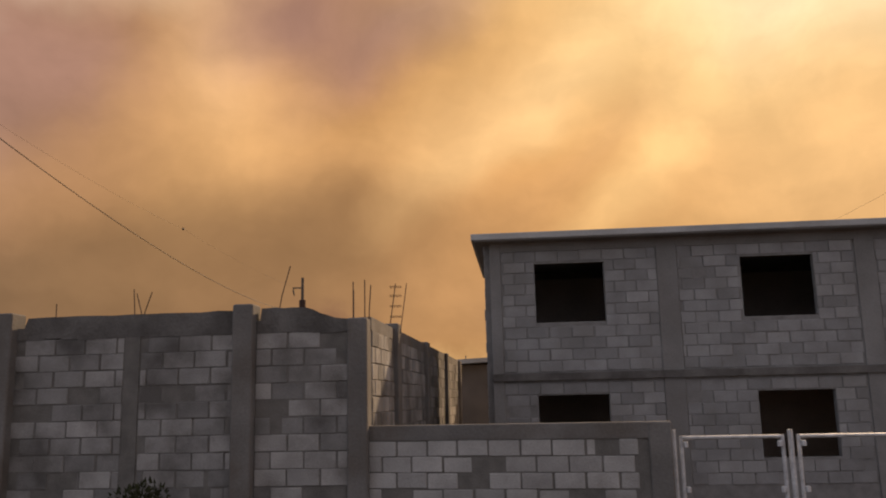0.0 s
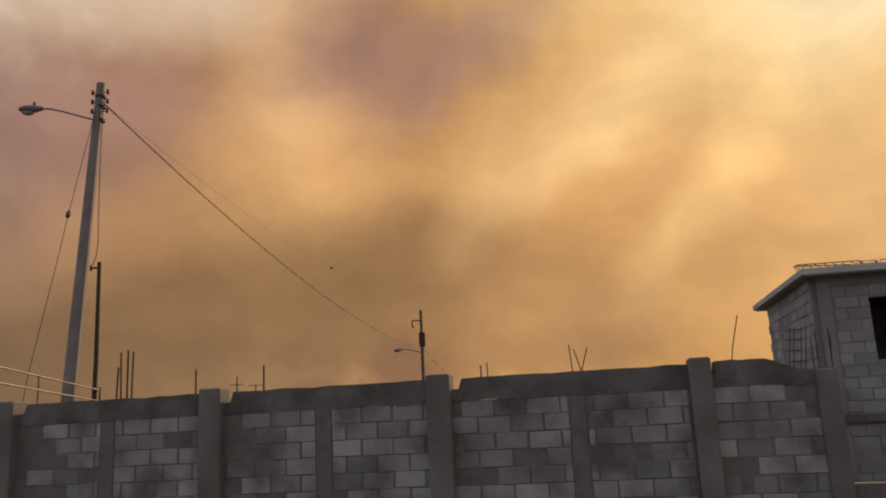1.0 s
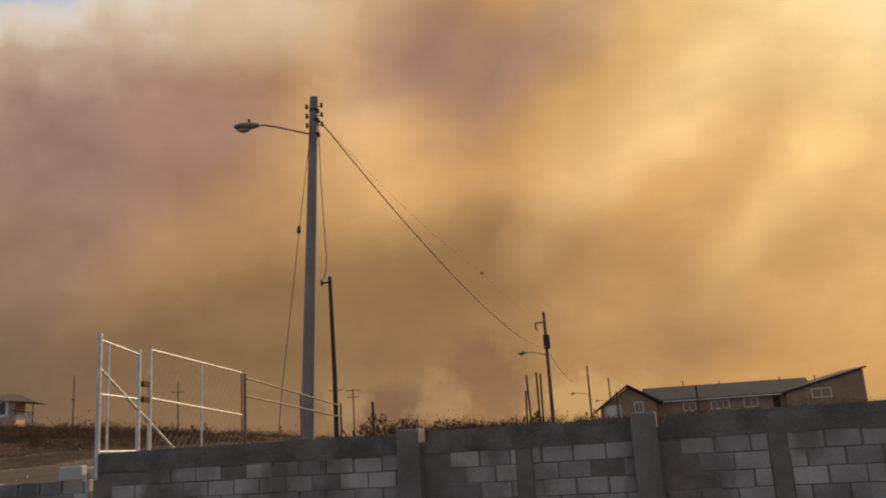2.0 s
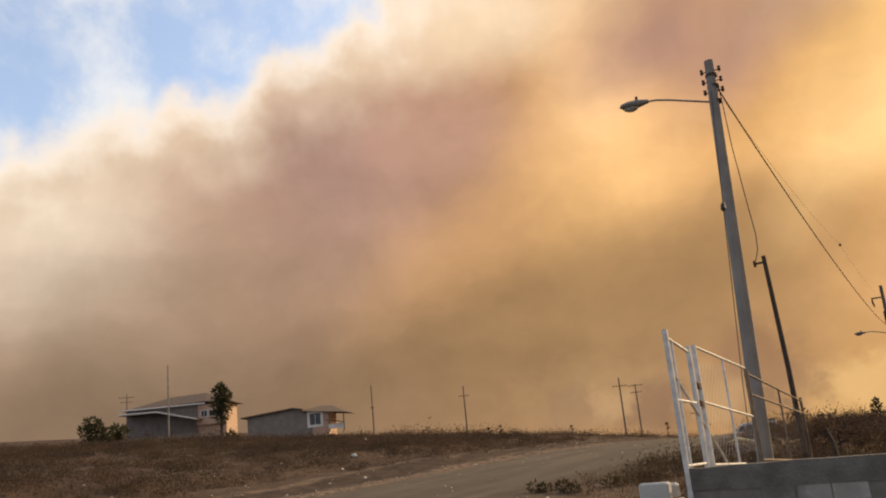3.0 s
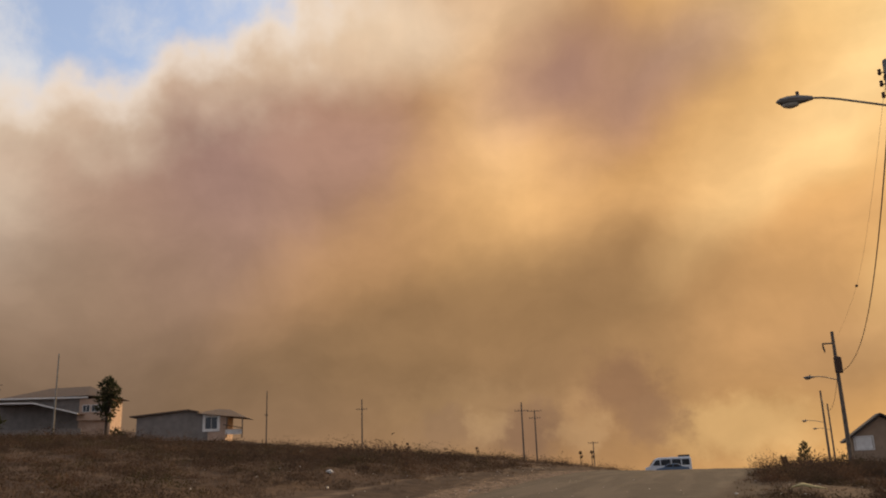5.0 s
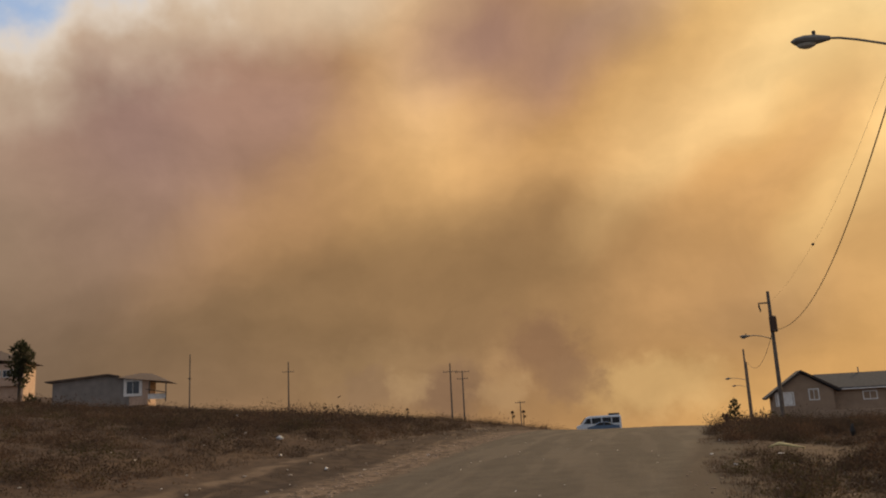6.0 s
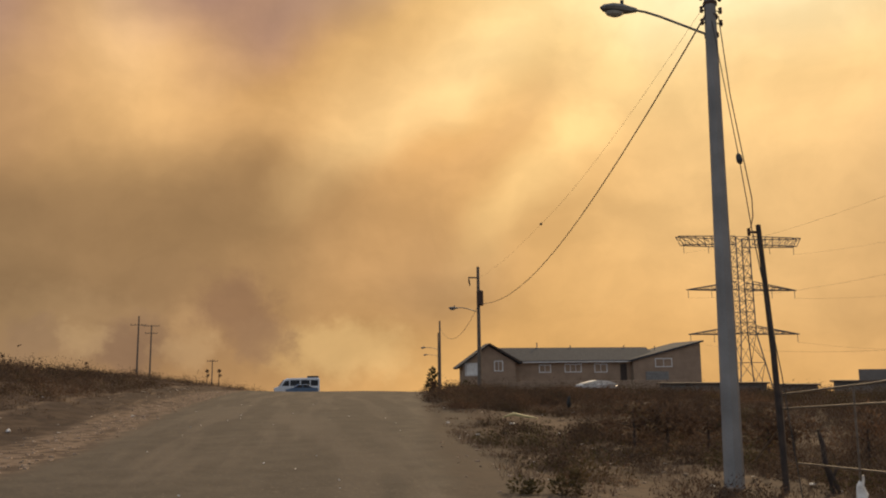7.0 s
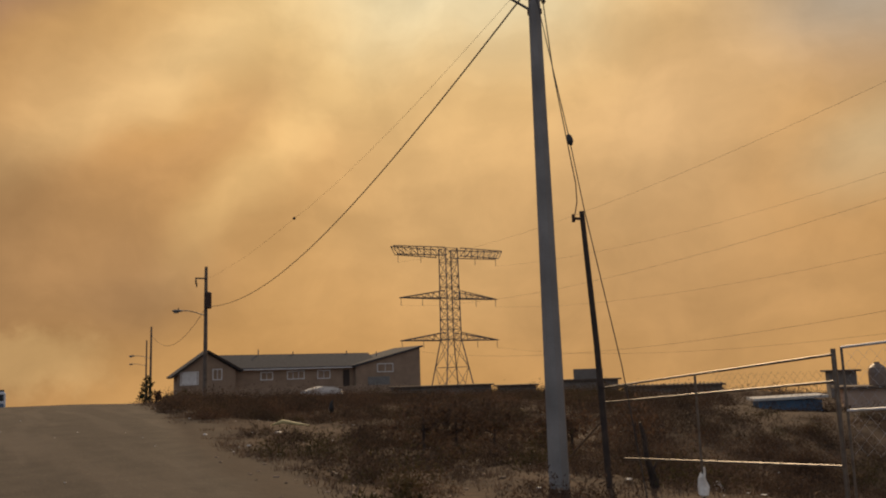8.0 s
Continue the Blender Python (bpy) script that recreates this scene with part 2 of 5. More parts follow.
LAMPGREY = material("lamp_housing", (0.22, 0.215, 0.2), (0.15, 0.145, 0.135), 0.5, metal=0.4, bump=0.05)
DIFFUSER = material("lamp_glass", (0.35, 0.34, 0.3), (0.25, 0.24, 0.21), 0.3, bump=0.0)
SLAB = material("roof_slab", (0.5, 0.5, 0.48), (0.36, 0.35, 0.33), 0.85, scale=1.2, bump=0.2)
STUCCO = material("tan_stucco", (0.31, 0.222, 0.152), (0.24, 0.17, 0.116), 0.92, scale=0.8, bump=0.3, fine=25)
PINK = material("peach_stucco", (0.5, 0.36, 0.27), (0.42, 0.29, 0.21), 0.92, scale=0.8, bump=0.2)
GREYWALL = material("grey_siding", (0.23, 0.205, 0.185), (0.17, 0.152, 0.137), 0.9, scale=0.7, bump=0.2)
SHINGLE = material("grey_shingle", (0.052, 0.054, 0.06), (0.034, 0.036, 0.041), 1.0, scale=2.5, bump=0.3, fine=20)
BROWNROOF = material("brown_shingle", (0.125, 0.088, 0.064), (0.085, 0.062, 0.047), 0.9, scale=2.0, bump=0.3, fine=20)
WHITE = material("white_paint", (0.72, 0.71, 0.68), (0.58, 0.56, 0.53), 0.55, scale=2, bump=0.05)
VANWHITE = material("van_paint", (0.68, 0.7, 0.73), (0.6, 0.62, 0.65), 0.3, scale=1, bump=0.0)
CARBLUE = material("car_paint", (0.1, 0.16, 0.25), (0.07, 0.12, 0.2), 0.25, scale=1, bump=0.0)
GLASS_DARK = material("dark_glass", (0.02, 0.024, 0.03), (0.03, 0.034, 0.04), 0.08, bump=0.0)
TANK = material("brown_tank_plastic", (0.2, 0.14, 0.1), (0.14, 0.1, 0.075), 0.5, scale=2, bump=0.05)
BLUESHEET = material("blue_painted_sheet", (0.07, 0.16, 0.27), (0.05, 0.11, 0.19), 0.6, scale=2, bump=0.1)
LITTER = material("paper_litter", (0.72, 0.69, 0.63), (0.5, 0.46, 0.4), 0.8, scale=8, bump=0.1, per="object", spread=0.3)
RUBBLE = material("crumbled_stone", (0.34, 0.26, 0.19), (0.2, 0.145, 0.105), 0.95, scale=6, bump=0.3, per="island", spread=0.5)
YELLOW = material("yellow_plastic", (0.6, 0.52, 0.26), (0.45, 0.36, 0.16), 0.6, scale=5, bump=0.1)
LATTICE = material("lattice_steel", (0.2, 0.19, 0.18), (0.13, 0.12, 0.11), 0.6, metal=0.5, scale=0.5, bump=0.0)
ROOMWALL = material("bare_room_plaster", (0.5, 0.45, 0.4), (0.4, 0.36, 0.32), 0.95, scale=1.5)
DARKROOM = material("bare_plaster_room", (0.2, 0.17, 0.145), (0.15, 0.13, 0.11), 0.95, scale=1.5)


def weed_material(name, cols, spread=0.4):
    mt = material(name, cols[0], cols[1], 0.95, scale=0.35, bump=0.0, fine=3.0, per="island", spread=spread, stain=(cols[2], 0.22, 0.5))
    nt = mt.node_tree
    b = nt.nodes["Principled BSDF"]
    b.inputs["Specular IOR Level"].default_value = 0.1
    tr, mx = nt.nodes.new("ShaderNodeBsdfTranslucent"), nt.nodes.new("ShaderNodeMixShader")
    nt.links.new(b.inputs["Base Color"].links[0].from_socket, tr.inputs[0])
    mx.inputs[0].default_value = 0.32
    nt.links.new(b.outputs[0], mx.inputs[1]), nt.links.new(tr.outputs[0], mx.inputs[2])
    nt.links.new(mx.outputs[0], nt.nodes["Material Output"].inputs[0])
    return mt


WEED = weed_material("dry_weeds", ((0.148, 0.108, 0.08), (0.093, 0.07, 0.056), (0.2, 0.15, 0.112)))
BUSH = weed_material("dry_bush", ((0.1, 0.066, 0.046), (0.062, 0.045, 0.035), (0.145, 0.086, 0.054)))
DARKBUSH = weed_material("dark_scrub", ((0.068, 0.048, 0.036), (0.043, 0.033, 0.026), (0.095, 0.063, 0.043)))
OLIVE = weed_material("olive_scrub", ((0.07, 0.058, 0.028), (0.045, 0.04, 0.022), (0.1, 0.066, 0.036)))
GREEN = weed_material("dusty_green_leaves", ((0.06, 0.062, 0.03), (0.036, 0.04, 0.022), (0.08, 0.066, 0.035)))


# ---- mesh helpers ----
class Build:
    """Collects vertices and faces for one mesh."""

    def __init__(self):
        self.v, self.f = [], []

    def add(self, vs, fs):
        k = len(self.v)
        self.v += [tuple(p) for p in vs]
        self.f += [tuple(i + k for i in q) for q in fs]
        return self

    def box(self, c, s, rz=0.0, bev=0.0, m=None):
        """A box with chamfered upright and top edges."""
        hx, hy, hz = s[0] / 2, s[1] / 2, s[2] / 2
        b = min(bev, hx * 0.9, hy * 0.9, hz * 0.9)
        ring = [(-hx + b, -hy), (hx - b, -hy), (hx, -hy + b), (hx, hy - b), (hx - b, hy), (-hx + b, hy), (-hx, hy - b), (-hx, -hy + b)] if b else [(-hx, -hy), (hx, -hy), (hx, hy), (-hx, hy)]
        n = len(ring)
        lv = [(-hz, 1.0), (hz - b, 1.0)] + ([(hz, None)] if b else [])
        vs = []
        for z, k in lv:
            for x, y in ring:
                vs.append((x, y, z) if k else (x * (hx - b) / hx, y * (hy - b) / hy, z))
        fs = [tuple(reversed(range(n)))]
        for j in range(len(lv) - 1):
            fs += [(j * n + i, j * n + (i + 1) % n, (j + 1) * n + (i + 1) % n, (j + 1) * n + i) for i in range(n)]
        fs.append(tuple(range((len(lv) - 1) * n, len(lv) * n)))
        t = (m or Matrix.Translation(c) @ Matrix.Rotation(rz, 4, "Z"))
        return self.add([t @ Vector(p) for p in vs], fs)

    def tube(self, pts, radii, n=8, cap=True):
        """A round tube along a line of points."""
        pts = [Vector(p) for p in pts]
        if not isinstance(radii, (list, tuple)):
            radii = [radii] * len(pts)
        k, vs = len(pts), []
        for i, p in enumerate(pts):
            d = (pts[min(i + 1, k - 1)] - pts[max(i - 1, 0)]).normalized()
            a = d.cross(Vector((0, 0, 1)) if abs(d.z) < 0.9 else Vector((1, 0, 0))).normalized()
            b = d.cross(a)
            vs += [p + (a * math.cos(2 * math.pi * j / n) + b * math.sin(2 * math.pi * j / n)) * radii[i] for j in range(n)]
        fs = [(i * n + j, (i + 1) * n + j, (i + 1) * n + (j + 1) % n, i * n + (j + 1) % n) for i in range(k - 1) for j in range(n)]
        if cap:
            fs += [tuple(range(n)), tuple(reversed(range((k - 1) * n, k * n)))]
        return self.add(vs, fs)

    def prism(self, outline, y0, y1, m=None):
        """An outline in x and z, drawn out from y0 to y1."""
        n = len(outline)
        vs = [(x, y0, z) for x, z in outline] + [(x, y1, z) for x, z in outline]
        fs = [tuple(range(n)), tuple(reversed(range(n, 2 * n)))] + [(i, i + n, (i + 1) % n + n, (i + 1) % n) for i in range(n)]
        return self.add([m @ Vector(p) for p in vs] if m else vs, fs)

    def mesh(self, name, mat):
        me = bpy.data.meshes.new(name)
        me.from_pydata(self.v, [], self.f)
        bm = bmesh.new()
        bm.from_mesh(me)
        bmesh.ops.recalc_face_normals(bm, faces=bm.faces)
        bm.to_mesh(me)
        bm.free()
        me.materials.append(mat)
        return me


def part(name, bm, mat, parent=None, label=""):
    ob = new(name, bm.mesh(name, mat))
    ob.parent = parent
    return tagged(ob, label)


def base(name, at, label, category, group="", kind="", rz=0.0):
    """An empty at a thing's foot, which carries its parts."""
    ob = new(name)
    ob.matrix_basis = pose(*at, 0, 0, rz)
    return tagged(ob, label, category, group, kind)


# ---- ground ----
def smooth(a, b, t):
    t = min(1.0, max(0.0, (t - a) / (b - a)))
    return t * t * (3 - 2 * t)


def road_z(y):
    up = 1.806 + 0.024 * y
    if y < 38:
        return up
    if y < 84:
        k = y - 38
        return 1.806 + 0.024 * 38 + 0.024 * k - 0.00044 * k * k
    top = 1.806 + 0.024 * 84 - 0.00044 * 46 * 46
    return top - 0.034 * min(y - 84, 51)


def road_mid(y):
    return -25.4 + 0.09 * (max(y, 12) - 20)


ROAD_HALF = 4.75


def road_d(x, y):
    """Signed distance from the road's middle; the road widens towards its crest."""
    d = x - road_mid(y)
    k = min(max(y, 28), 88) - 28
    w = 0.04 * k if d > 0 else 0.08 * k - 1.0
    return d - math.copysign(min(abs(d), w), d)


def street_z(x):
    return -0.55 - 0.117 * x if x > -19 else 1.673 + 0.05 * (-19 - x) * smooth(0, 3, -19 - x) * 0.8


def wall_y(x):
    return 10.018 - 0.1672 * x


def ground_z(x, y, rough=True):
    d = road_d(x, y)
    # the road's crest leans down towards the east
    z = road_z(y) - 0.03 * max(0.0, min(d + ROAD_HALF, 2 * ROAD_HALF)) * smooth(45, 75, y)
    if d < -ROAD_HALF:
        k = -d - ROAD_HALF
        z += 0.082 * min(k, 320) - 0.9 * smooth(36, 66, k) + 0.42 * smooth(5.5, 9.5, k) - 0.12 * smooth(0, 1.5, k) * (1 - smooth(2, 5, k))
    if d > ROAD_HALF:
        k = d - ROAD_HALF
        z -= 0.34 * smooth(0, 5, k) * (1 - smooth(26, 48, y)) + 0.02 * min(k, 70)
        # the building plot steps down towards the new house
        z -= (0.2 * max(0.0, min(x + 12.5, 15))) * (1 - smooth(21, 34, y))
    # beyond the ridge the land falls away
    z -= min(240.0, 0.09 * max(0.0, y - 126 - 0.95 * max(0.0, -d - ROAD_HALF)))
    z -= min(240.0, 0.085 * max(0.0, d - ROAD_HALF - 46))
    # the side street lies below the wall
    s = street_z(x)
    f = smooth(0.35, 1.6, y - wall_y(x)) if x > -20.6 else smooth(0.35 - (-20.6 - x) * 6, 3.5, y - wall_y(x))
    z = s + (z - s) * f
    if rough:
        on = 1 - smooth(ROAD_HALF - 0.5, ROAD_HALF + 2.5, abs(d))
        bumpy = 0.14 * noise.noise((x * 0.35, y * 0.35, 3)) + 0.07 * noise.noise((x * 1.1, y * 1.1, 9)) + 0.35 * noise.noise((x * 0.06, y * 0.06, 1)) * smooth(6, 20, abs(d))
        z += bumpy * f * (1 - 0.9 * on) + 0.015 * on * noise.noise((x * 0.8, y * 0.25, 5))
    return z


def lines(stops):
    out = []
    for a, b, st in stops:
        out += list(np.arange(a, b - 1e-6, st))
    return out + [stops[-1][1]]


def build_ground():
    xs = lines([(-3200, -400, 350), (-400, -160, 20), (-160, -64, 4), (-64, -40, 1.0), (-40, -8, 0.4), (-8, 14, 0.8), (14, 60, 3), (60, 200, 20), (200, 3200, 375)])
    ys = lines([(-300, -20, 40), (-20, 8, 2.0), (8, 52, 0.4), (52, 90, 1.0), (90, 180, 4), (180, 400, 20), (400, 4000, 400)])
    vs = [(x, y, ground_z(x, y)) for y in ys for x in xs]
    n = len(xs)
    fs = [(j * n + i, j * n + i + 1, (j + 1) * n + i + 1, (j + 1) * n + i) for j in range(len(ys) - 1) for i in range(n - 1)]
    me = bpy.data.meshes.new("ground")
    me.from_pydata(vs, [], fs)
    me.shade_smooth()
    mt = bpy.data.materials.new("dirt")
    mt.use_nodes = True
    nt = mt.node_tree
    b = nt.nodes["Principled BSDF"]
    N, L = nt.nodes.new, nt.links.new
    ps = N("ShaderNodeNewGeometry").outputs["Position"]
    sp = N("ShaderNodeSeparateXYZ")
    L(ps, sp.inputs[0])

    def mth(op, *a):
        k = N("ShaderNodeMath")
        k.operation = op
        for s, v in zip(k.inputs, a):
            if isinstance(v, bpy.types.NodeSocket):
                L(v, s)
            else:
                s.default_value = v
        return k.outputs[0]

    def rng(v, a, bb, lo=0.0, hi=1.0):
        k = N("ShaderNodeMapRange")
        k.interpolation_type = "SMOOTHSTEP"
        L(v, k.inputs[0])
        for i, q in enumerate((a, bb, lo, hi)):
            k.inputs[1 + i].default_value = q
        return k.outputs[0]

    def noi(scale, detail, vec=ps):
        k = N("ShaderNodeTexNoise")
        L(vec, k.inputs["Vector"])
        k.inputs["Scale"].default_value, k.inputs["Detail"].default_value = scale, detail
        return k.outputs["Fac"]

    def mixc(f, a, c):
        k = N("ShaderNodeMix")
        k.data_type = "RGBA"
        for s, v in ((k.inputs[0], f), (k.inputs[6], a), (k.inputs[7], c)):
            if isinstance(v, bpy.types.NodeSocket):
                L(v, s)
            else:
                s.default_value = v
        return k.outputs[2]

    # distance from the road's middle line, which widens towards the crest, with a ragged edge
    d = mth("SUBTRACT", sp.outputs[0], mth("MULTIPLY_ADD", mth("SUBTRACT", mth("MAXIMUM", sp.outputs[1], 12.0), 20.0), 0.09, -25.4))
    far = mth("SUBTRACT", mth("MINIMUM", mth("MAXIMUM", sp.outputs[1], 28.0), 88.0), 28.0)
    east = mth("GREATER_THAN", d, 0.0)
    wide = mth("ADD", mth("MULTIPLY", east, mth("MULTIPLY", far, 0.04)), mth("MULTIPLY", mth("SUBTRACT", 1.0, east), mth("MULTIPLY_ADD", far, 0.08, -1.0)))
    d = mth("SUBTRACT", d, mth("MULTIPLY", mth("SIGN", d), mth("MINIMUM", mth("ABSOLUTE", d), wide)))
    d = mth("ADD", d, mth("MULTIPLY", mth("SUBTRACT", noi(0.7, 5), 0.5), 0.8))
    road = rng(mth("ABSOLUTE", d), ROAD_HALF + 0.5, ROAD_HALF - 0.4)
    packed = mixc(rng(noi(1.3, 6), 0.3, 0.7), (0.092, 0.077, 0.06, 1), (0.072, 0.06, 0.047, 1))
    stretch = N("ShaderNodeMapping")
    L(ps, stretch.inputs[0])
    stretch.inputs[2].default_value, stretch.inputs[3].default_value = (0, 0, radians(5.1)), (1.1, 0.1, 1)
    packed = mixc(rng(noi(1.0, 3, stretch.outputs[0]), 0.45, 0.62, 0, 0.55), packed, (0.125, 0.102, 0.079, 1))
    track = mth("MULTIPLY", rng(d, 0.9, 1.6), rng(d, 4.3, 3.5))
    packed = mixc(mth("MULTIPLY", track, 0.25), packed, (0.058, 0.047, 0.037, 1))
    packed = mixc(rng(noi(14, 3), 0.62, 0.75, 0, 0.7), packed, (0.22, 0.18, 0.135, 1))
    soil = mixc(rng(noi(0.25, 6), 0.35, 0.65), (0.06, 0.038, 0.026, 1), (0.1, 0.066, 0.043, 1))
    soil = mixc(rng(noi(3.0, 5), 0.4, 0.68, 0, 0.8), soil, (0.036, 0.025, 0.018, 1))
    soil = mixc(rng(noi(11, 3), 0.66, 0.76, 0, 0.6), soil, (0.15, 0.112, 0.078, 1))
    # churned strip beside the road, its soil colours darkened to hold the shade on it
    strip = mth("MULTIPLY", rng(d, -ROAD_HALF - 7.0, -ROAD_HALF - 4.5), rng(d, -ROAD_HALF + 0.6, -ROAD_HALF - 0.3))
    shaded_churn = mixc(rng(noi(1.7, 7), 0.42, 0.62), (0.034, 0.023, 0.017, 1), (0.06, 0.042, 0.03, 1))
    shaded_churn = mixc(rng(noi(1.2, 3, stretch.outputs[0]), 0.55, 0.66, 0, 0.6), shaded_churn, (0.16, 0.115, 0.078, 1))
    soil = mixc(mth("MULTIPLY", strip, 0.85), soil, shaded_churn)
    # sandy rubble along the road's edge, a worn track beyond it, and a pale crumbled lip
    sandy = mixc(rng(noi(2.6, 7), 0.4, 0.6), (0.075, 0.052, 0.037, 1), (0.185, 0.135, 0.098, 1))
    verge = mth("MULTIPLY", rng(d, -ROAD_HALF - 2.8, -ROAD_HALF - 1.7), rng(d, -ROAD_HALF + 0.5, -ROAD_HALF - 0.3))
    soil = mixc(mth("MULTIPLY", verge, 0.85), soil, sandy)
    lip = mth("MULTIPLY", rng(d, -ROAD_HALF - 5.6, -ROAD_HALF - 5.2), rng(d, -ROAD_HALF - 4.6, -ROAD_HALF - 5.0))
    soil = mixc(mth("MULTIPLY", lip, rng(noi(0.9, 5), 0.4, 0.6, 0.1, 0.8)), soil, (0.15, 0.108, 0.076, 1))
    # the near right-hand shoulder is bare sand
    bare = mth("MULTIPLY", mth("MULTIPLY", rng(d, ROAD_HALF - 0.6, ROAD_HALF + 0.4), rng(d, ROAD_HALF + 7.5, ROAD_HALF + 5.0)), rng(sp.outputs[1], 23.0, 19.0))
    soil = mixc(mth("MULTIPLY", bare, 0.5), soil, sandy)
    # a dark trodden strip just outside the road's eastern edge
    strip2 = mth("MULTIPLY", rng(d, ROAD_HALF - 0.4, ROAD_HALF), rng(d, ROAD_HALF + 2.2, ROAD_HALF + 1.3))
    soil = mixc(mth("MULTIPLY", strip2, 0.75), soil, (0.066, 0.052, 0.04, 1))
    # the side street before the wall is packed dirt too
    street = rng(mth("ADD", sp.outputs[1], mth("MULTIPLY", sp.outputs[0], 0.1672)), 8.6, 7.4)
    L(mixc(mth("MAXIMUM", road, mth("MULTIPLY", street, 0.8)), soil, packed), b.inputs["Base Color"])
    b.inputs["Roughness"].default_value = 0.95
    b.inputs["Specular IOR Level"].default_value = 0.15
    bp = N("ShaderNodeBump")
    bp.inputs["Strength"].default_value, bp.inputs["Distance"].default_value = 0.45, 0.04
    L(mth("ADD", noi(6, 5), mth("MULTIPLY", noi(28, 3), 0.5)), bp.inputs["Height"]), L(bp.outputs[0], b.inputs["Normal"])
    me.materials.append(mt)
    tagged(new("ground", me), "dry brown dirt ground with a packed dirt road", "ground", kind="structure")


build_ground()


# ---- street lamp pole, cables, fence ----
def lamp_head(root, arm_pts, r_arm, size, tilt=0.0):
    part("arm", Build().tube(arm_pts, r_arm, 8), LAMPGREY, root)
    tip = Vector(arm_pts[-1])
    prev = Vector(arm_pts[-2])
    d = tip - prev
    d.z *= 0.3
    d.normalize()
    side = d.cross(Vector((0, 0, 1))).normalized()
    b, n = Build(), 10
    prof = [(-0.05, 0.05, 0.05), (0.12, 0.09, 0.09), (0.3, 0.16, 0.12), (0.55, 0.19, 0.12), (0.75, 0.13, 0.08), (0.84, 0.02, 0.02)]
    vs = []
    for t, w, h in prof:
        for j in range(n):
            a = 2 * math.pi * j / n
            vs.append(tip + d * t * size + side * math.cos(a) * w * size + Vector((0, 0, 1)) * math.sin(a) * h * size)
    fs = [(i * n + j, (i + 1) * n + j, (i + 1) * n + (j + 1) % n, i * n + (j + 1) % n) for i in range(len(prof) - 1) for j in range(n)]
    fs += [tuple(range(n)), tuple(range((len(prof) - 1) * n, len(prof) * n))]
    head = part("lamp_head", b.add(vs, fs), LAMPGREY, root, "grey cobra-head street light")
    c = tip + d * 0.5 * size - Vector((0, 0, 0.1 * size))
    b, vs = Build(), []
    for k, (q, z) in enumerate(((1.0, 0.0), (0.8, -0.06), (0.4, -0.1))):
        vs += [c + d * math.cos(2 * math.pi * j / 10) * 0.24 * q * size + side * math.sin(2 * math.pi * j / 10) * 0.14 * q * size + Vector((0, 0, z * size)) for j in range(10)]
    b.add(vs, [(i * 10 + j, (i + 1) * 10 + j, (i + 1) * 10 + (j + 1) % 10, i * 10 + (j + 1) % 10) for i in range(2) for j in range(10)] + [tuple(range(20, 30)), tuple(range(10))])
    part("diffuser", b, DIFFUSER, head)
    part("photocell", Build().tube([tip + d * 0.3 * size + Vector((0, 0, 0.1 * size)), tip + d * 0.3 * size + Vector((0, 0, 0.22 * size))], 0.045 * size, 8), BLACK, head)


def insulators(root, x, y, zs, r):
    for z in zs:
        for s in (-1, 1):
            b = Build().tube([(x, y, z), (x + s * (r + 0.1), y - 0.03, z)], 0.014, 6)
            b.tube([(x + s * (r + 0.1), y - 0.03, z - 0.06), (x + s * (r + 0.1), y - 0.03, z - 0.02), (x + s * (r + 0.1), y - 0.03, z + 0.03), (x + s * (r + 0.1), y - 0.03, z + 0.08)], [0.03, 0.05, 0.035, 0.045], 8)
            part("insulator", b, RUST, root)


def sag(a, b, drop, n=24):
    a, b = Vector(a), Vector(b)
    return [a.lerp(b, i / n) - Vector((0, 0, 4 * drop * (i / n) * (1 - i / n))) for i in range(n + 1)]


PX, PY = -14.06, 23.48
PB, PT = ground_z(PX, PY), 13.06
pole = base("street_lamp", (0, 0, 0), "tall tapered concrete street lamp pole with cobra-head light", "street lamp")
prism8 = Build()
rb, rt = 0.208, 0.125
vs = []
# the shaft leans slightly, its foot set back towards the side street
for z, r, fx, fy in ((PB - 0.5, rb, -0.4, -0.55), (PT, rt, 0.0, 0.0)):
    vs += [(PX + fx + r * math.cos(math.pi / 8 + j * math.pi / 4), PY + fy + r * math.sin(math.pi / 8 + j * math.pi / 4), z) for j in range(8)]
prism8.add(vs, [(j, 8 + j, 8 + (j + 1) % 8, (j + 1) % 8) for j in range(8)] + [tuple(range(8)), tuple(range(8, 16))])
part("shaft", prism8, POLE_CON, pole)
insulators(pole, PX, PY, (12.75, 12.45, 12.15), 0.13)
for z in (12.62, 12.3, 11.86):
    part("band", Build().tube([(PX, PY, z - 0.04), (PX, PY, z + 0.04)], 0.16, 12), RUST, pole)
lamp_head(pole, [(PX - 0.05, PY, 11.86), (PX - 0.6, PY + 0.02, 12.05), (PX - 1.2, PY + 0.05, 12.26), (PX - 1.55, PY + 0.07, 12.36), (PX - 1.8, PY + 0.09, 12.4)], 0.028, 0.95)

thin = base("wooden_post", (0, 0, 0), "dark tarred wooden service post leaning beside the street lamp", "pole")
part("shaft", Build().tube([(-13.5, 22.6, ground_z(-13.5, 22.6) - 0.4), (-13.52, 22.72, 4.6), (-13.6, 22.85, 7.36)], [0.068, 0.062, 0.052], 10), DARKWOOD, thin)
part("bracket", Build().box((-13.72, 22.84, 7.2), (0.22, 0.05, 0.05), 0, 0.01).tube([(-13.83, 22.84, 7.12), (-13.83, 22.84, 7.28)], 0.035, 8), RUST, thin)


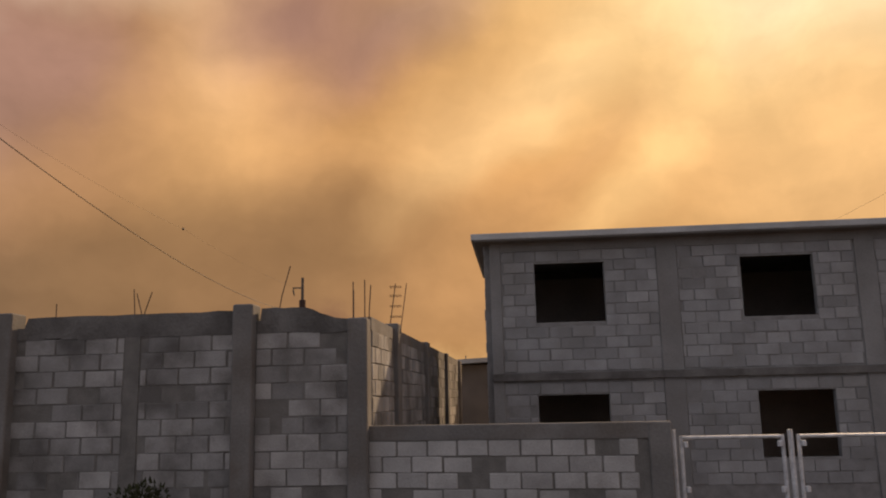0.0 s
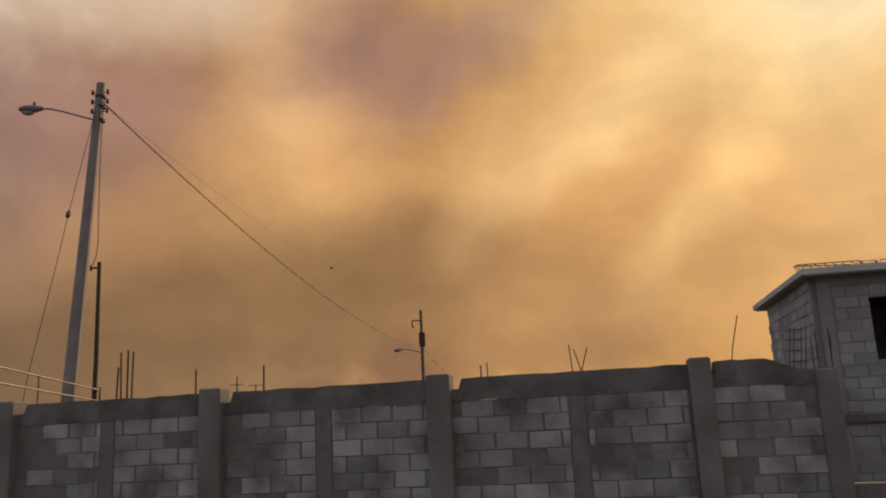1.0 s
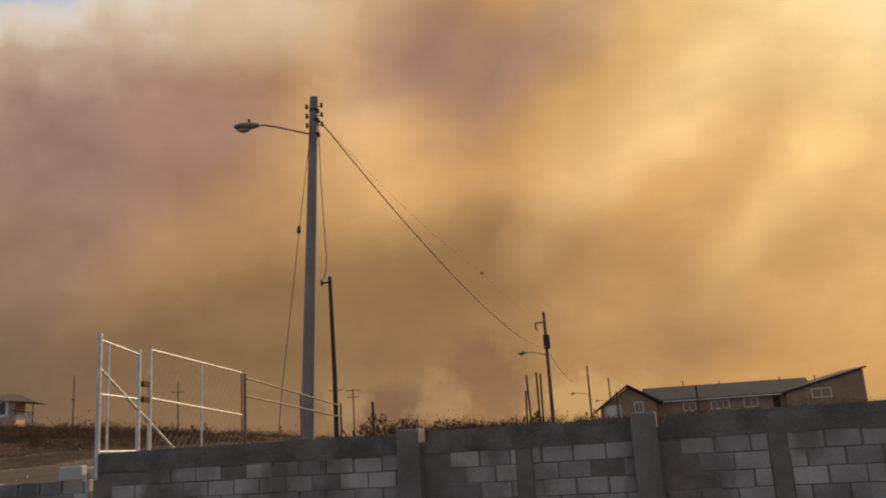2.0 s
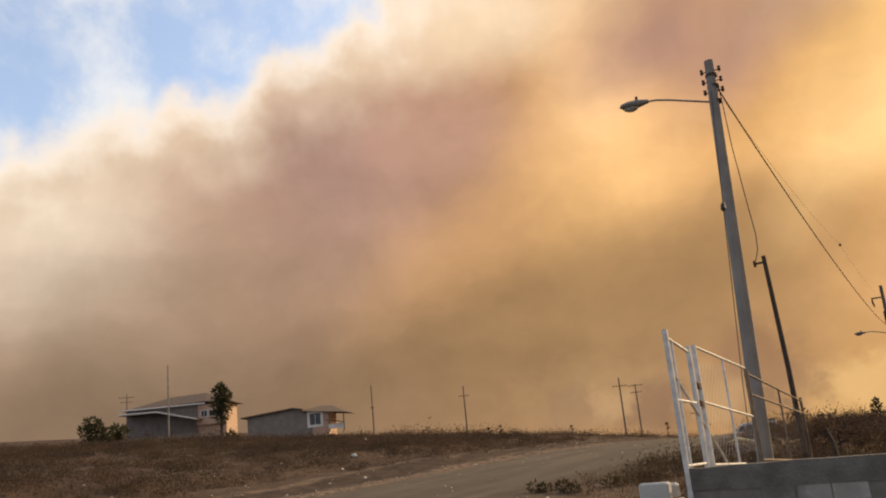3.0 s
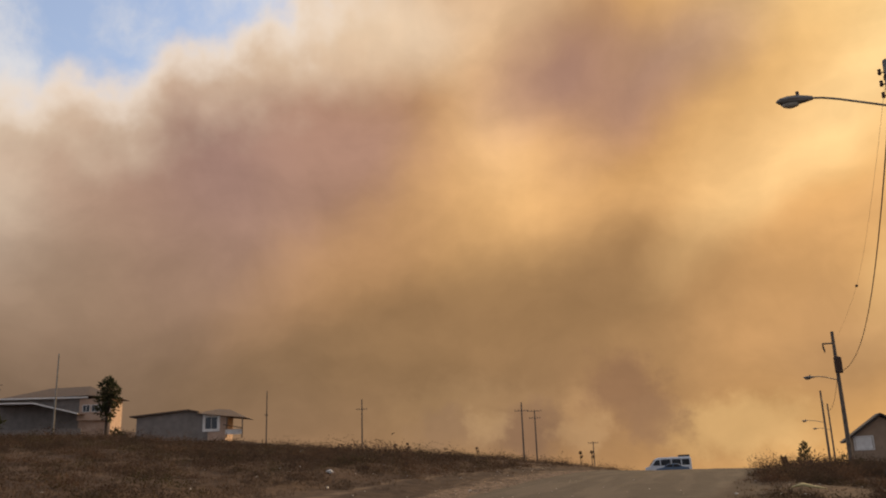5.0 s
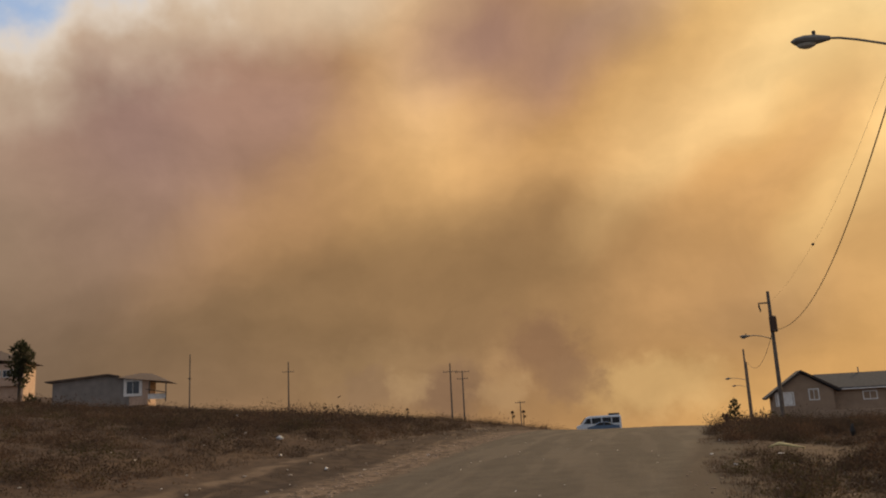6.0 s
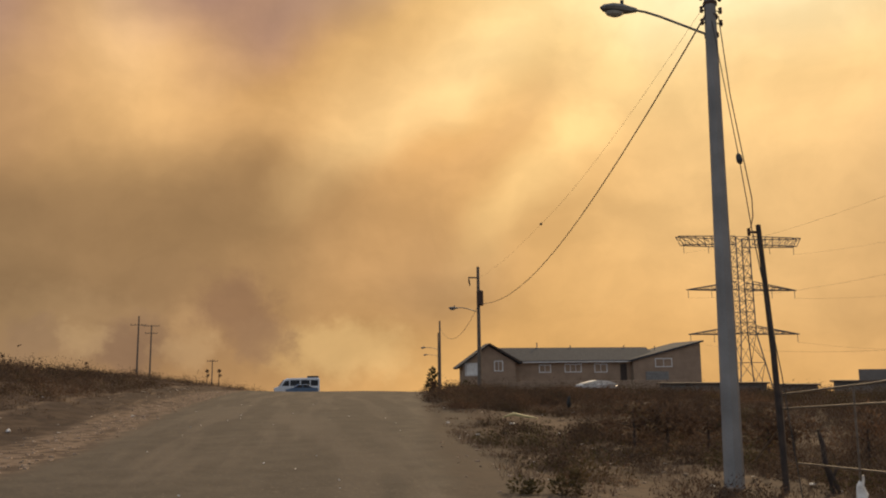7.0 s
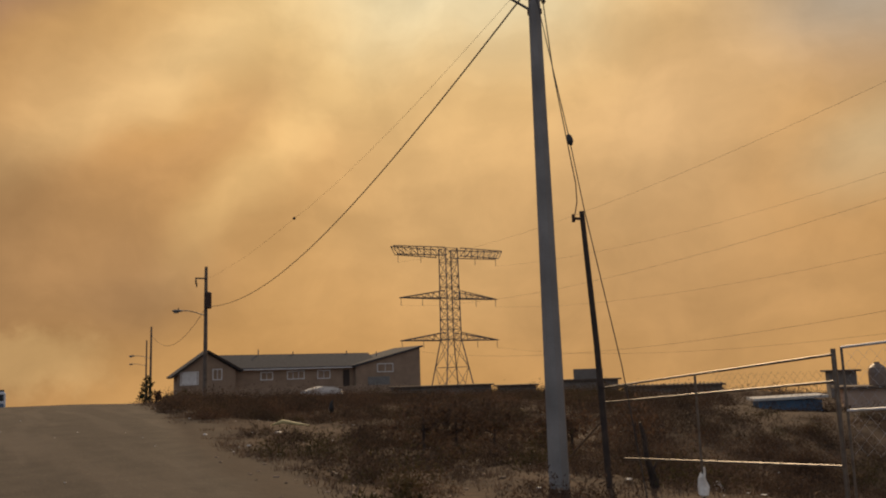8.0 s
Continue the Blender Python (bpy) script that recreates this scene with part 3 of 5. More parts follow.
def cable(name, pts, r, label):
    ob = new(name, Build().tube(pts, r, 5).mesh(name, BLACK))
    return tagged(ob, label, "cable")


P2X, P2Y = -7.66, 79.66
# the wind pushes the slack cable a little to the east
cable("power_cable", [(p[0] + 0.33 * math.sin(math.pi * (p[1] - PY - 0.2) / (P2Y - PY - 0.35)), p[1], p[2]) for p in sag((PX + 0.02, PY + 0.2, 12.5), (P2X, P2Y - 0.15, 10.4), 1.8, 40)], 0.02, "black power cable sagging between the two poles")
cable("telephone_wire", sag((PX - 0.1, PY + 0.1, 12.6), (-11.05, 47.79, 11.9), 0.35, 16) + sag((-11.05, 47.79, 11.9), (P2X - 0.2, P2Y - 0.15, 12.6), 0.3, 16)[1:], 0.004, "thin slack wire between the two poles")
tagged(new("wire_marker", Build().tube([(-11.06, 47.71, 11.9), (-11.055, 47.75, 11.9), (-11.045, 47.83, 11.9), (-11.04, 47.87, 11.9)], [0.03, 0.07, 0.07, 0.03], 8).mesh("wire_marker", BLACK)), "small dark clamp on the thin wire", "clamp")
cable("power_cable", sag((P2X, P2Y + 0.1, 10.3), (-1.3, 139.9, 11.6), 2.4, 30), 0.02, "black power cable sagging on to the poles beyond the crest")
cable("service_drop", [(PX + 0.14, PY - 0.1, 12.3), (-13.86, 23.2, 10.4), (-13.74, 22.98, 8.7), (-13.68, 22.89, 7.95), (-13.7, 22.86, 7.55), (-13.78, 22.84, 7.3), (-13.83, 22.84, 7.26)], 0.012, "slack service wire hanging to the wooden post")
cable("guy_wire", [(PX - 0.06, PY - 0.14, 12.2), (-14.27, 22.27, 8.65), (-14.33, 21.87, 7.15), (-14.44, 20.97, 4.2), (-14.5, 20.45, ground_z(-14.5, 20.45))], 0.01, "thin guy wire running from the pole to the ground")
clampo = new("cable_clamp", Build().tube([(-14.276, 22.225, 8.53), (-14.274, 22.245, 8.59), (-14.267, 22.29, 8.71), (-14.263, 22.31, 8.77)], [0.03, 0.065, 0.06, 0.025], 8).mesh("cable_clamp", BLACK))
tagged(clampo, "black insulator on the guy wire", "clamp")


def fence_x(y):
    return -14.48 + 0.1047 * (y - 12.38)


def rail(a, b, r=0.019):
    return Build().tube([(fence_x(a[0]), a[0], a[1]), (fence_x(b[0]), b[0], b[1])], r, 8)


def chain_link(y0, y1, zb0, zb1, zt0, zt1, step=0.2):
    """Diamond wire netting between two posts, as thin three-sided wires."""
    b, n = Build(), int((y1 - y0 + 1.6) / step)
    for k in range(n):
        for s in (1, -1):
            y = y0 + k * step - (1.6 if s > 0 else 0)
            seg = []
            for u in np.linspace(0, 1.6, 9):
                yy = y + (u if s > 0 else u)
                zz = u if s > 0 else 1.6 - u
                t = (yy - y0) / (y1 - y0)
                if 0 <= t <= 1:
                    lo, hi = zb0 + (zb1 - zb0) * t, zt0 + (zt1 - zt0) * t
                    z = min(zb0, zb1) + zz
                    if lo <= z <= hi:
                        seg.append((fence_x(yy), yy, z))
            if len(seg) > 1:
                b.tube([seg[0], seg[-1]], 0.0014, 3, False)
    return b


gate = base("pipe_gate", (0, 0, 0), "unfinished white galvanised pipe gate leaf beside the wall's end", "gate")
for y, zt, zb, r in ((12.38, 4.66, 2.5, 0.038), (12.6, 4.5, 2.5, 0.02), (13.4, 4.5, 2.5, 0.038)):
    part("post", rail((y, zb), (y, zt), r), GALV, gate)
part("rail", rail((12.42, 4.55), (13.36, 4.42)), GALV, gate)
part("rail", rail((12.42, 3.74), (13.36, 3.7)), GALV, gate)
part("rail", rail((12.42, 2.9), (13.36, 2.88)), GALV, gate)
part("brace", rail((12.4, 4.12), (14.75, 2.72), 0.022), GALV, gate)
leaf = base("pipe_gate", (0, 0, 0), "long white galvanised pipe gate panel with two rails", "gate")
for y, zt, zb in ((13.72, 4.54, 2.5), (15.4, 4.42, 2.4), (17.0, 4.34, 2.3)):
    part("post", rail((y, zb), (y, zt), 0.036 if y < 15 else 0.018), GALV if y < 16 else SHADEGALV, leaf)
part("rail", rail((13.72, 4.52), (17.0, 4.33)), GALV, leaf)
part("rail", rail((13.72, 3.72), (17.0, 3.48)), GALV, leaf)
part("rail", rail((13.72, 2.84), (15.8, 2.74)), GALV, leaf)
for z in (3.95, 3.7):
    part("latch", Build().box((fence_x(13.56), 13.56, z), (0.1, 0.26, 0.09), 0.0, 0.02), RUST, leaf)
fence = base("pipe_fence", (0, 0, 0), "galvanised pipe fence with torn chain-link netting", "fence")
for y, zt, zb, r in ((17.14, 4.32, 1.5, 0.034), (20.02, 4.02, 1.9, 0.02), (22.75, 3.86, 1.7, 0.03)):
    part("post", rail((y, zb), (y, zt), r), SHADEGALV, fence)
part("rail", rail((17.14, 4.24), (22.75, 3.78)), SHADEGALV, fence)
part("rail", rail((17.14, 3.87), (22.75, 3.49)), SHADEGALV, fence)
part("rail", rail((17.14, 2.73), (22.2, 2.45)), SHADEGALV, fence)
part("brace", rail((22.75, 3.2), (24.2, 2.3), 0.018), SHADEGALV, fence)
part("netting", chain_link(17.18, 22.7, 2.72, 2.42, 4.22, 3.76, 0.14), SHADEGALV, fence, "wire chain-link netting")
part("netting", chain_link(13.75, 17.1, 2.8, 2.7, 4.5, 4.3), GALV, leaf, "wire chain-link netting")


def utility_pole(at, top, r0, label, arms=(), wood=GREYWOOD, lamp=None, group="", can=False):
    x, y = at
    z0 = ground_z(x, y)
    p = base("utility_pole", (0, 0, 0), label, "utility pole", group)
    part("shaft", Build().tube([(x, y, min(z0, top - 7) - 0.5), (x, y, top)], [r0, r0 * 0.65], 8), wood, p)
    for z, w, rz in arms:
        part("crossarm", Build().box((x, y - 0.12, z), (w, 0.12, 0.14), rz, 0.02), wood, p)
        for k in (-0.46, -0.2, 0.2, 0.46):
            part("insulator", Build().tube([(x + k * w * math.cos(rz), y - 0.12 + k * w * math.sin(rz), z + 0.06), (x + k * w * math.cos(rz), y - 0.12 + k * w * math.sin(rz), z + 0.16), (x + k * w * math.cos(rz), y - 0.12 + k * w * math.sin(rz), z + 0.3)], [0.03, 0.06, 0.05], 6), BLACK, p)
    if can:
        part("transformer", Build().tube([(x + 0.05, y - 0.45, can - 0.7), (x + 0.05, y - 0.45, can - 0.65), (x + 0.05, y - 0.45, can + 0.6), (x + 0.05, y - 0.45, can + 0.68)], [0.26, 0.31, 0.31, 0.2], 12), RUST, p, "dark weathered pole transformer")
    if lamp:
        lx, lz, s = lamp
        lamp_head(p, [(x, y, lz - 0.3), (x + lx * 0.5, y, lz), (x + lx * 0.8, y, lz + 0.1), (x + lx, y, lz + 0.08)], 0.04, s)
    return p


side_arm = utility_pole((P2X, P2Y), 13.75, 0.2, "weathered wooden utility pole with street light and transformer", lamp=(-1.9, 9.95, 1.0), can=10.9)
part("crossarm", Build().box((P2X - 0.42, P2Y - 0.1, 12.75), (1.0, 0.12, 0.12), 0, 0.02), GREYWOOD, side_arm)
part("insulator", Build().tube([(P2X - 0.86, P2Y - 0.1, 12.7), (P2X - 0.86, P2Y - 0.1, 12.45), (P2X - 0.8, P2Y - 0.1, 12.2), (P2X - 0.78, P2Y - 0.1, 12.0)], [0.04, 0.08, 0.07, 0.04], 8), BLACK, side_arm)
utility_pole((-1.3, 140), 12.7, 0.2, "distant wooden utility pole with a street light", lamp=(-2.3, 8.3, 1.0))
utility_pole((4.6, 178), 12.6, 0.2, "far wooden utility pole with a street light", lamp=(-2.3, 8.0, 1.0))
utility_pole((-59.4, 201.9), 17.6, 0.24, "tall wooden power pole with crossarm", [(15.6, 3.4, 0.1)])
utility_pole((-60.3, 223.4), 16.9, 0.24, "tall wooden power pole with two crossarms", [(16.6, 3.8, 0.1), (14.8, 3.0, 0.1)])
utility_pole((-103.8, 210.2), 21.2, 0.24, "lone wooden power pole with one crossarm", [(18.6, 3.0, 0.2)])
utility_pole((-120.8, 190), 22.9, 0.2, "slim lone wooden pole on the ridge", [(17, 0.8, 0.2)])
utility_pole((-107.4, 102.8), 21.4, 0.15, "slim pale pole before the hillside house", wood=LAMPGREY)
utility_pole((-210, 195), 31.0, 0.2, "small distant power pole with two crossarms", [(30, 4.5, 0.6), (28.6, 3.6, 0.6)])
utility_pole((-44, 210), 8.0, 0.16, "short post with a crossarm on the skyline", [(7.6, 2.4, 0.1)])


# ---- lattice pylon ----
def pylon():
    p = base("transmission_pylon", (0, 0, 0), "steel lattice transmission pylon with three crossarms", "pylon")
    cx, cy, z0 = 84.8, 200.0, 0.0
    lv = [(z0 - 5, 5.0), (6, 3.2), (13.3, 2.0), (18.5, 1.95), (24.2, 1.9), (30, 1.85), (37.3, 1.8)]
    cor = ((-1, -1), (1, -1), (1, 1), (-1, 1))

    def at(i, k):
        z, w = lv[i]
        return (cx + cor[k % 4][0] * w, cy + cor[k % 4][1] * w, z)
    for k in range(4):
        part("leg", Build().tube([at(i, k) for i in range(len(lv))], 0.16, 5), LATTICE, p)
    b = Build()
    for i in range(len(lv) - 1):
        sub = 2 if i > 1 else 1
        for k in range(4):
            for s in range(sub):
                a0, a1 = Vector(at(i, k)).lerp(Vector(at(i + 1, k)), s / sub), Vector(at(i, k)).lerp(Vector(at(i + 1, k)), (s + 1) / sub)
                b0, b1 = Vector(at(i, k + 1)).lerp(Vector(at(i + 1, k + 1)), s / sub), Vector(at(i, k + 1)).lerp(Vector(at(i + 1, k + 1)), (s + 1) / sub)
                b.tube([a0, b1], 0.07, 4, False), b.tube([b0, a1], 0.07, 4, False), b.tube([a1, b1], 0.07, 4, False)
    part("bracing", b, LATTICE, p)
    for z, half, depth in ((35.2, 16.6, 2.1), (24.0, 14.8, 2.0), (13.0, 14.8, 2.0)):
        for s in (-1, 1):
            a = Build()
            top = z > 30
            n = 7
            for yy in (-1, 1):
                lo = [Vector((cx + s * (2.3 + (half - 2.3 - (1.2 if top else 0)) * i / n), cy + yy * (1.6 * (1 - i / n) + (0.8 if top else 0.1)), z)) for i in range(n + 1)]
                hi = [Vector((cx + s * (2.3 + (half - 2.3) * i / n), cy + yy * (1.6 * (1 - i / n) + (0.8 if top else 0.1)), z + (depth if top else depth * (1 - i / n)))) for i in range(n + 1)]
                a.tube([lo[0], lo[-1]], 0.13, 4), a.tube([hi[0], hi[-1]], 0.13, 4)
                for i in range(n):
                    a.tube([lo[i], hi[i + 1]], 0.07, 4, False), a.tube([hi[i], lo[i]], 0.07, 4, False)
                a.tube([lo[n], hi[n]], 0.1, 4, False)
            part("crossarm", a, LATTICE, p)
            for q in ((0.97, 0.55) if not top else (0.9, 0.5)):
                x = cx + s * half * q
                part("insulator", Build().tube([(x, cy, z), (x, cy, z - 2.0)], 0.07, 6), LATTICE, p)
    k = 1.525
    p.matrix_basis = Matrix.Translation((12.78, -5.07, -2.17)) @ Matrix.Scale(k, 4)
    ends = []
    for z, half in ((35.2, 14.9), (24.0, 14.3), (13.0, 14.3)):
        for s in (-1, 1):
            ends.append(tuple(p.matrix_basis @ Vector((cx + s * half, cy, z - 2.0))))
    for e in ends:
        cable("transmission_line", sag(e, (e[0] - 35, e[1] - 300, e[2] + 6), 9, 30), 0.022, "thin high-voltage line strung from the pylon")


pylon()


# ---- tan house beyond the crest ----
def window(parent, x0, x1, z0, z1, y, frame_mat=WHITE, bars=1, out=-1, t=0.13):
    w = part("window", Build().box(((x0 + x1) / 2, y + 0.05 * -out, (z0 + z1) / 2), (x1 - x0, 0.06, z1 - z0)), GLASS_DARK, parent)
    b = Build()
    for x in (x0, x1):
        b.box((x, y + 0.04 * out, (z0 + z1) / 2), (t, 0.12, z1 - z0 + t), 0, 0.02)
    for z in (z0, z1):
        b.box(((x0 + x1) / 2, y + 0.045 * out, z), (x1 - x0, 0.12, t), 0, 0.02)
    part("frame", b, frame_mat, w)
    for k in range(bars):
        part("mullion", Build().box((x0 + (x1 - x0) * (k + 1) / (bars + 1), y + 0.03 * out, (z0 + z1) / 2), (0.07, 0.08, z1 - z0)), frame_mat, w)
    return w


def tan_house():
    h = base("house", (0, 0, 0), "long tan stucco house with grey shingle roofs", "house")
    y, g = 125.0, 0.6
    # gabled wing, long range, and the tall sloping wing
    part("wall", Build().prism([(-0.5, g), (7.3, g), (7.3, 5.75), (3.4, 8.05), (-0.5, 5.35)], y, y + 2.4), STUCCO, h)
    part("wall", Build().box((16.5, y + 5.6, (g + 5.75) / 2), (18.4, 9, 5.75 - g)), STUCCO, h)
    part("wall", Build().prism([(25.4, g), (36.2, g), (36.2, 8.4), (25.4, 5.75)], y + 0.2, y + 10), STUCCO, h)
    t = 0.28
    part("roof", Build().prism([(-1.3, 4.8), (3.4, 8.2), (3.4, 8.2 + t), (-1.45, 4.8 + t * 0.8)], y - 0.6, y + 2.6), SHINGLE, h)
    part("roof", Build().prism([(8.1, 5.45), (3.4, 8.2), (3.4, 8.2 + t), (8.25, 5.45 + t * 0.8)], y - 0.6, y + 2.6), SHINGLE, h)
    b = Build()
    for y0, z0, y1, z1 in ((y + 0.4, 5.65, y + 5.6, 7.7), (y + 5.6, 7.7, y + 10.8, 5.65)):
        b.add([(6.2, y0, z0), (29.8, y0, z0), (29.8, y1, z1), (6.2, y1, z1), (6.2, y0, z0 + t), (29.8, y0, z0 + t), (29.8, y1, z1 + t), (6.2, y1, z1 + t)],
              [(0, 1, 2, 3), (4, 5, 6, 7), (0, 1, 5, 4), (1, 2, 6, 5), (2, 3, 7, 6), (3, 0, 4, 7)])
    part("roof", b, SHINGLE, h)
    part("roof", Build().prism([(24.8, 5.7), (36.6, 8.55), (36.6, 8.8), (24.7, 5.95)], y - 0.2, y + 10.4), SHINGLE, h)
    for x0, x1 in ((-1.4, 3.4), (8.2, 3.4)):
        z0, z1 = (4.85 if x0 < 0 else 5.5), 8.25
        part("fascia", Build().prism([(x0, z0), (x1, z1), (x1, z1 + 0.25), (x0, z0 + 0.25)], y - 0.68, y - 0.6), DARKWOOD, h)
    part("fascia", Build().box((16.6, y + 0.36, 5.72), (17.0, 0.08, 0.14)), WHITE, h)
    window(h, 4.2, 5.4, 4.5, 5.9, y)
    big = window(h, -0.1, 2.2, 3.9, 5.6, y, WHITE, 3)
    part("curtain", Build().box((1.05, y - 0.03, 4.75), (2.0, 0.03, 1.5)), WHITE, big, "closed white curtain")
    for x0, x1, z0, z1, n in ((11.2, 12.9, 4.25, 5.3, 1), (15.1, 17.6, 4.25, 5.35, 2), (19.7, 21.6, 4.2, 5.35, 1)):
        window(h, x0, x1, z0, z1, y + 1.1, WHITE, n)
    window(h, 28.9, 31.5, 4.9, 6.1, y + 0.2, WHITE, 1)
    part("door", Build().box((24.2, y + 1.05, 4.1), (1.0, 0.1, 2.6), 0, 0.02), DARKWOOD, h, "dark brown entrance door")
    gd = part("garage_door", Build().box((29.1, 125.14, 3.1), (3.6, 0.08, 2.2), 0, 0.02), LAMPGREY, h, "grey panelled garage door")
    for k in range(4):
        part("panel", Build().box((29.1, 125.08, 2.3 + k * 0.53), (3.4, 0.05, 0.45), 0, 0.02), LAMPGREY, gd)
    for x, yy, z in ((12.2, 130.6, 8.6), (17.5, 130.6, 8.2), (26.2, 130.6, 8.2), (31.0, 130, 8.0)):
        part("vent_pipe", Build().tube([(x, yy, 7.0), (x, yy, z), (x, yy, z + 0.1)], [0.08, 0.08, 0.13], 8), LAMPGREY, h)
    # boundary wall before the house
    gw = new("garden_wall", Build().box((16, 116.5, 1.9), (27, 0.25, 2.3), 0, 0.03).mesh("garden_wall", STUCCO))
    tagged(gw, "low tan wall before the long house", "wall")


tan_house()


# ---- hillside houses to the west ----
def hillside_house_low():
    h = base("house", (-104.1, 138.6, 12.6), "low grey hillside house with white-framed picture window and porch", "house", rz=20)
    part("wall", Build().prism([(-13.4, -3.2), (0.2, -3.2), (0.2, 1.5), (-2.2, 1.88), (-4.2, 2.28), (-13.4, 1.42)], 0.0, 8.0), GREYWALL, h)
    part("wall", Build().box((1.0, 3.4, -0.8), (3.2, 7.0, 4.6)), PINK, h)
    part("roof", Build().prism([(-14.4, 1.35), (-4.2, 2.3), (-4.2, 2.55), (-14.6, 1.6)], -0.7, 9), BROWNROOF, h)
    part("roof", Build().prism([(-4.2, 2.3), (-2.2, 1.9), (-2.2, 2.15), (-4.2, 2.55)], -0.7, 9), BROWNROOF, h)
    b = Build()
    b.add([(-2.6, -1.1, 1.75), (6.4, -1.1, 0.75), (6.4, 8, 0.75), (-2.6, 8, 1.75), (0.5, 3.5, 2.75), (2.6, 3.5, 2.55)],
          [(0, 1, 5, 4), (1, 2, 5), (2, 3, 4, 5), (3, 0, 4), (0, 3, 2, 1)])
    part("roof", b, BROWNROOF, h)
    window(h, -1.3, 1.3, -1.3, 1.3, -0.16, WHITE, 1, t=0.5)
    for x in (2.9, 5.7):
        part("porch_post", Build().box((x, -0.8, -0.9), (0.2, 0.2, 3.6)), GREYWOOD, h)
    part("porch_railing", Build().box((4.2, -0.85, -1.7), (3.0, 0.1, 0.9)), WHITE, h)
    part("awning", Build().prism([(2.4, -0.5), (5.9, -1.2), (5.9, -1.05), (2.4, -0.35)], -1.6, -0.9), BLACK, h, "dark sagging awning")


def hillside_house_tall():
    h = base("house", (-146.6, 146.2, 14.7), "two-storey grey and peach hillside house with hipped roof", "house", rz=22)
    h.scale = (0.88, 0.9, 0.88)
    part("wall", Build().box((-2.0, 5, 1.2), (20, 10, 9.5)), GREYWALL, h)
    part("wall", Build().box((10.2, 4, 1.2), (7.2, 9, 8.5)), PINK, h)
    b = Build()
    b.add([(-13, -1.2, 5.6), (8.6, -1.2, 6.2), (15, -1.0, 5.6), (15, 11, 5.6), (-13, 11, 5.6), (-2, 5, 8.6), (7, 5, 8.9)],
          [(0, 1, 6, 5), (1, 2, 6), (2, 3, 6), (3, 4, 5, 6), (4, 0, 5), (0, 4, 3, 2, 1)])
    part("roof", b, BROWNROOF, h)
    part("fascia", Build().box((-2.2, -1.25, 5.75), (21.6, 0.1, 0.35)), WHITE, h)
    part("porch_roof", Build().prism([(-11.6, 4.2), (-2, 4.1), (8.0, 1.5), (8.0, 1.8), (-2, 4.4), (-11.6, 4.5)], -5.5, -0.2), BROWNROOF, h)
    part("porch_fascia", Build().prism([(-11.6, 4.25), (-2, 4.15), (8.0, 1.55), (8.0, 1.9), (-2, 4.5), (-11.6, 4.6)], -5.62, -5.5), WHITE, h)
    part("balcony", Build().box((10.0, -1.0, 1.0), (7.0, 1.0, 1.2), 0, 0.05), PINK, h, "peach balcony parapet")
    part("porch_wall", Build().box((-1, -5.4, -2.6), (20, 0.3, 2.0)), GREYWALL, h)
    for x in (8.2, 10.2, 12.2):
        window(h, x - 0.8, x + 0.8, 2.4, 4.0, -0.55, WHITE, 1)


hillside_house_low()
hillside_house_tall()


# ---- vehicles on the crest ----
def wheel(parent, x, y, z, r, name="wheel"):
    w = part(name, Build().tube([(x, y - 0.11, z), (x, y - 0.1, z), (x, y + 0.1, z), (x, y + 0.11, z)], [r * 0.9, r, r, r * 0.9], 16), BLACK, parent)
    part("rim", Build().tube([(x, y - 0.13, z), (x, y + 0.13, z)], r * 0.58, 12), LAMPGREY, w)


def vehicle(name, at, rz, label, outline, width, paint, glass, wheels, r, category):
    v = base(name, at, label, category, rz=rz)
    b = Build()
    n = len(outline)
    hw = width / 2
    vs = []
    for yy, k in ((-hw, 0.93), (-hw * 0.9, 1.0), (hw * 0.9, 1.0), (hw, 0.93)):
        cz = 0.9
        vs += [(x * (0.99 if k < 1 else 1), yy, cz + (z - cz) * k) for x, z in outline]
    fs = [tuple(range(n)), tuple(range(3 * n, 4 * n))]
    for j in range(3):
        fs += [(j * n + i, (j + 1) * n + i, (j + 1) * n + (i + 1) % n, j * n + (i + 1) % n) for i in range(n)]
    part("body", b.add(vs, fs), paint, v)
    for poly in glass:
        for s in (-1, 1):
            part("side_window", Build().prism(poly, s * hw * 1.0 - 0.02, s * hw * 1.0 + 0.02), GLASS_DARK, v)
    for x in wheels:
        for s in (-1, 1):
            wheel(v, x, s * (hw - 0.12), r, r)
    return v


VZ = ground_z(-23.9, 125.5)
van = vehicle("minibus", (-23.9, 125.5, VZ), 4, "white minibus with dark windows and roof rack", [(-3.05, 0.4), (-3.1, 1.0), (-2.4, 1.25), (-1.75, 2.1), (-1.3, 2.32), (2.9, 2.38), (3.08, 2.2), (3.12, 0.42)], 2.05, VANWHITE,
              [[(-2.1, 1.3), (-1.6, 1.98), (-1.1, 2.02), (-1.1, 1.28)], [(-0.95, 1.28), (-0.95, 2.05), (0.35, 2.07), (0.35, 1.28)], [(0.5, 1.28), (0.5, 2.07), (1.7, 2.08), (1.7, 1.28)], [(1.85, 1.28), (1.85, 2.08), (2.85, 2.08), (2.85, 1.28)]], (-2.1, 2.0), 0.36, "van")
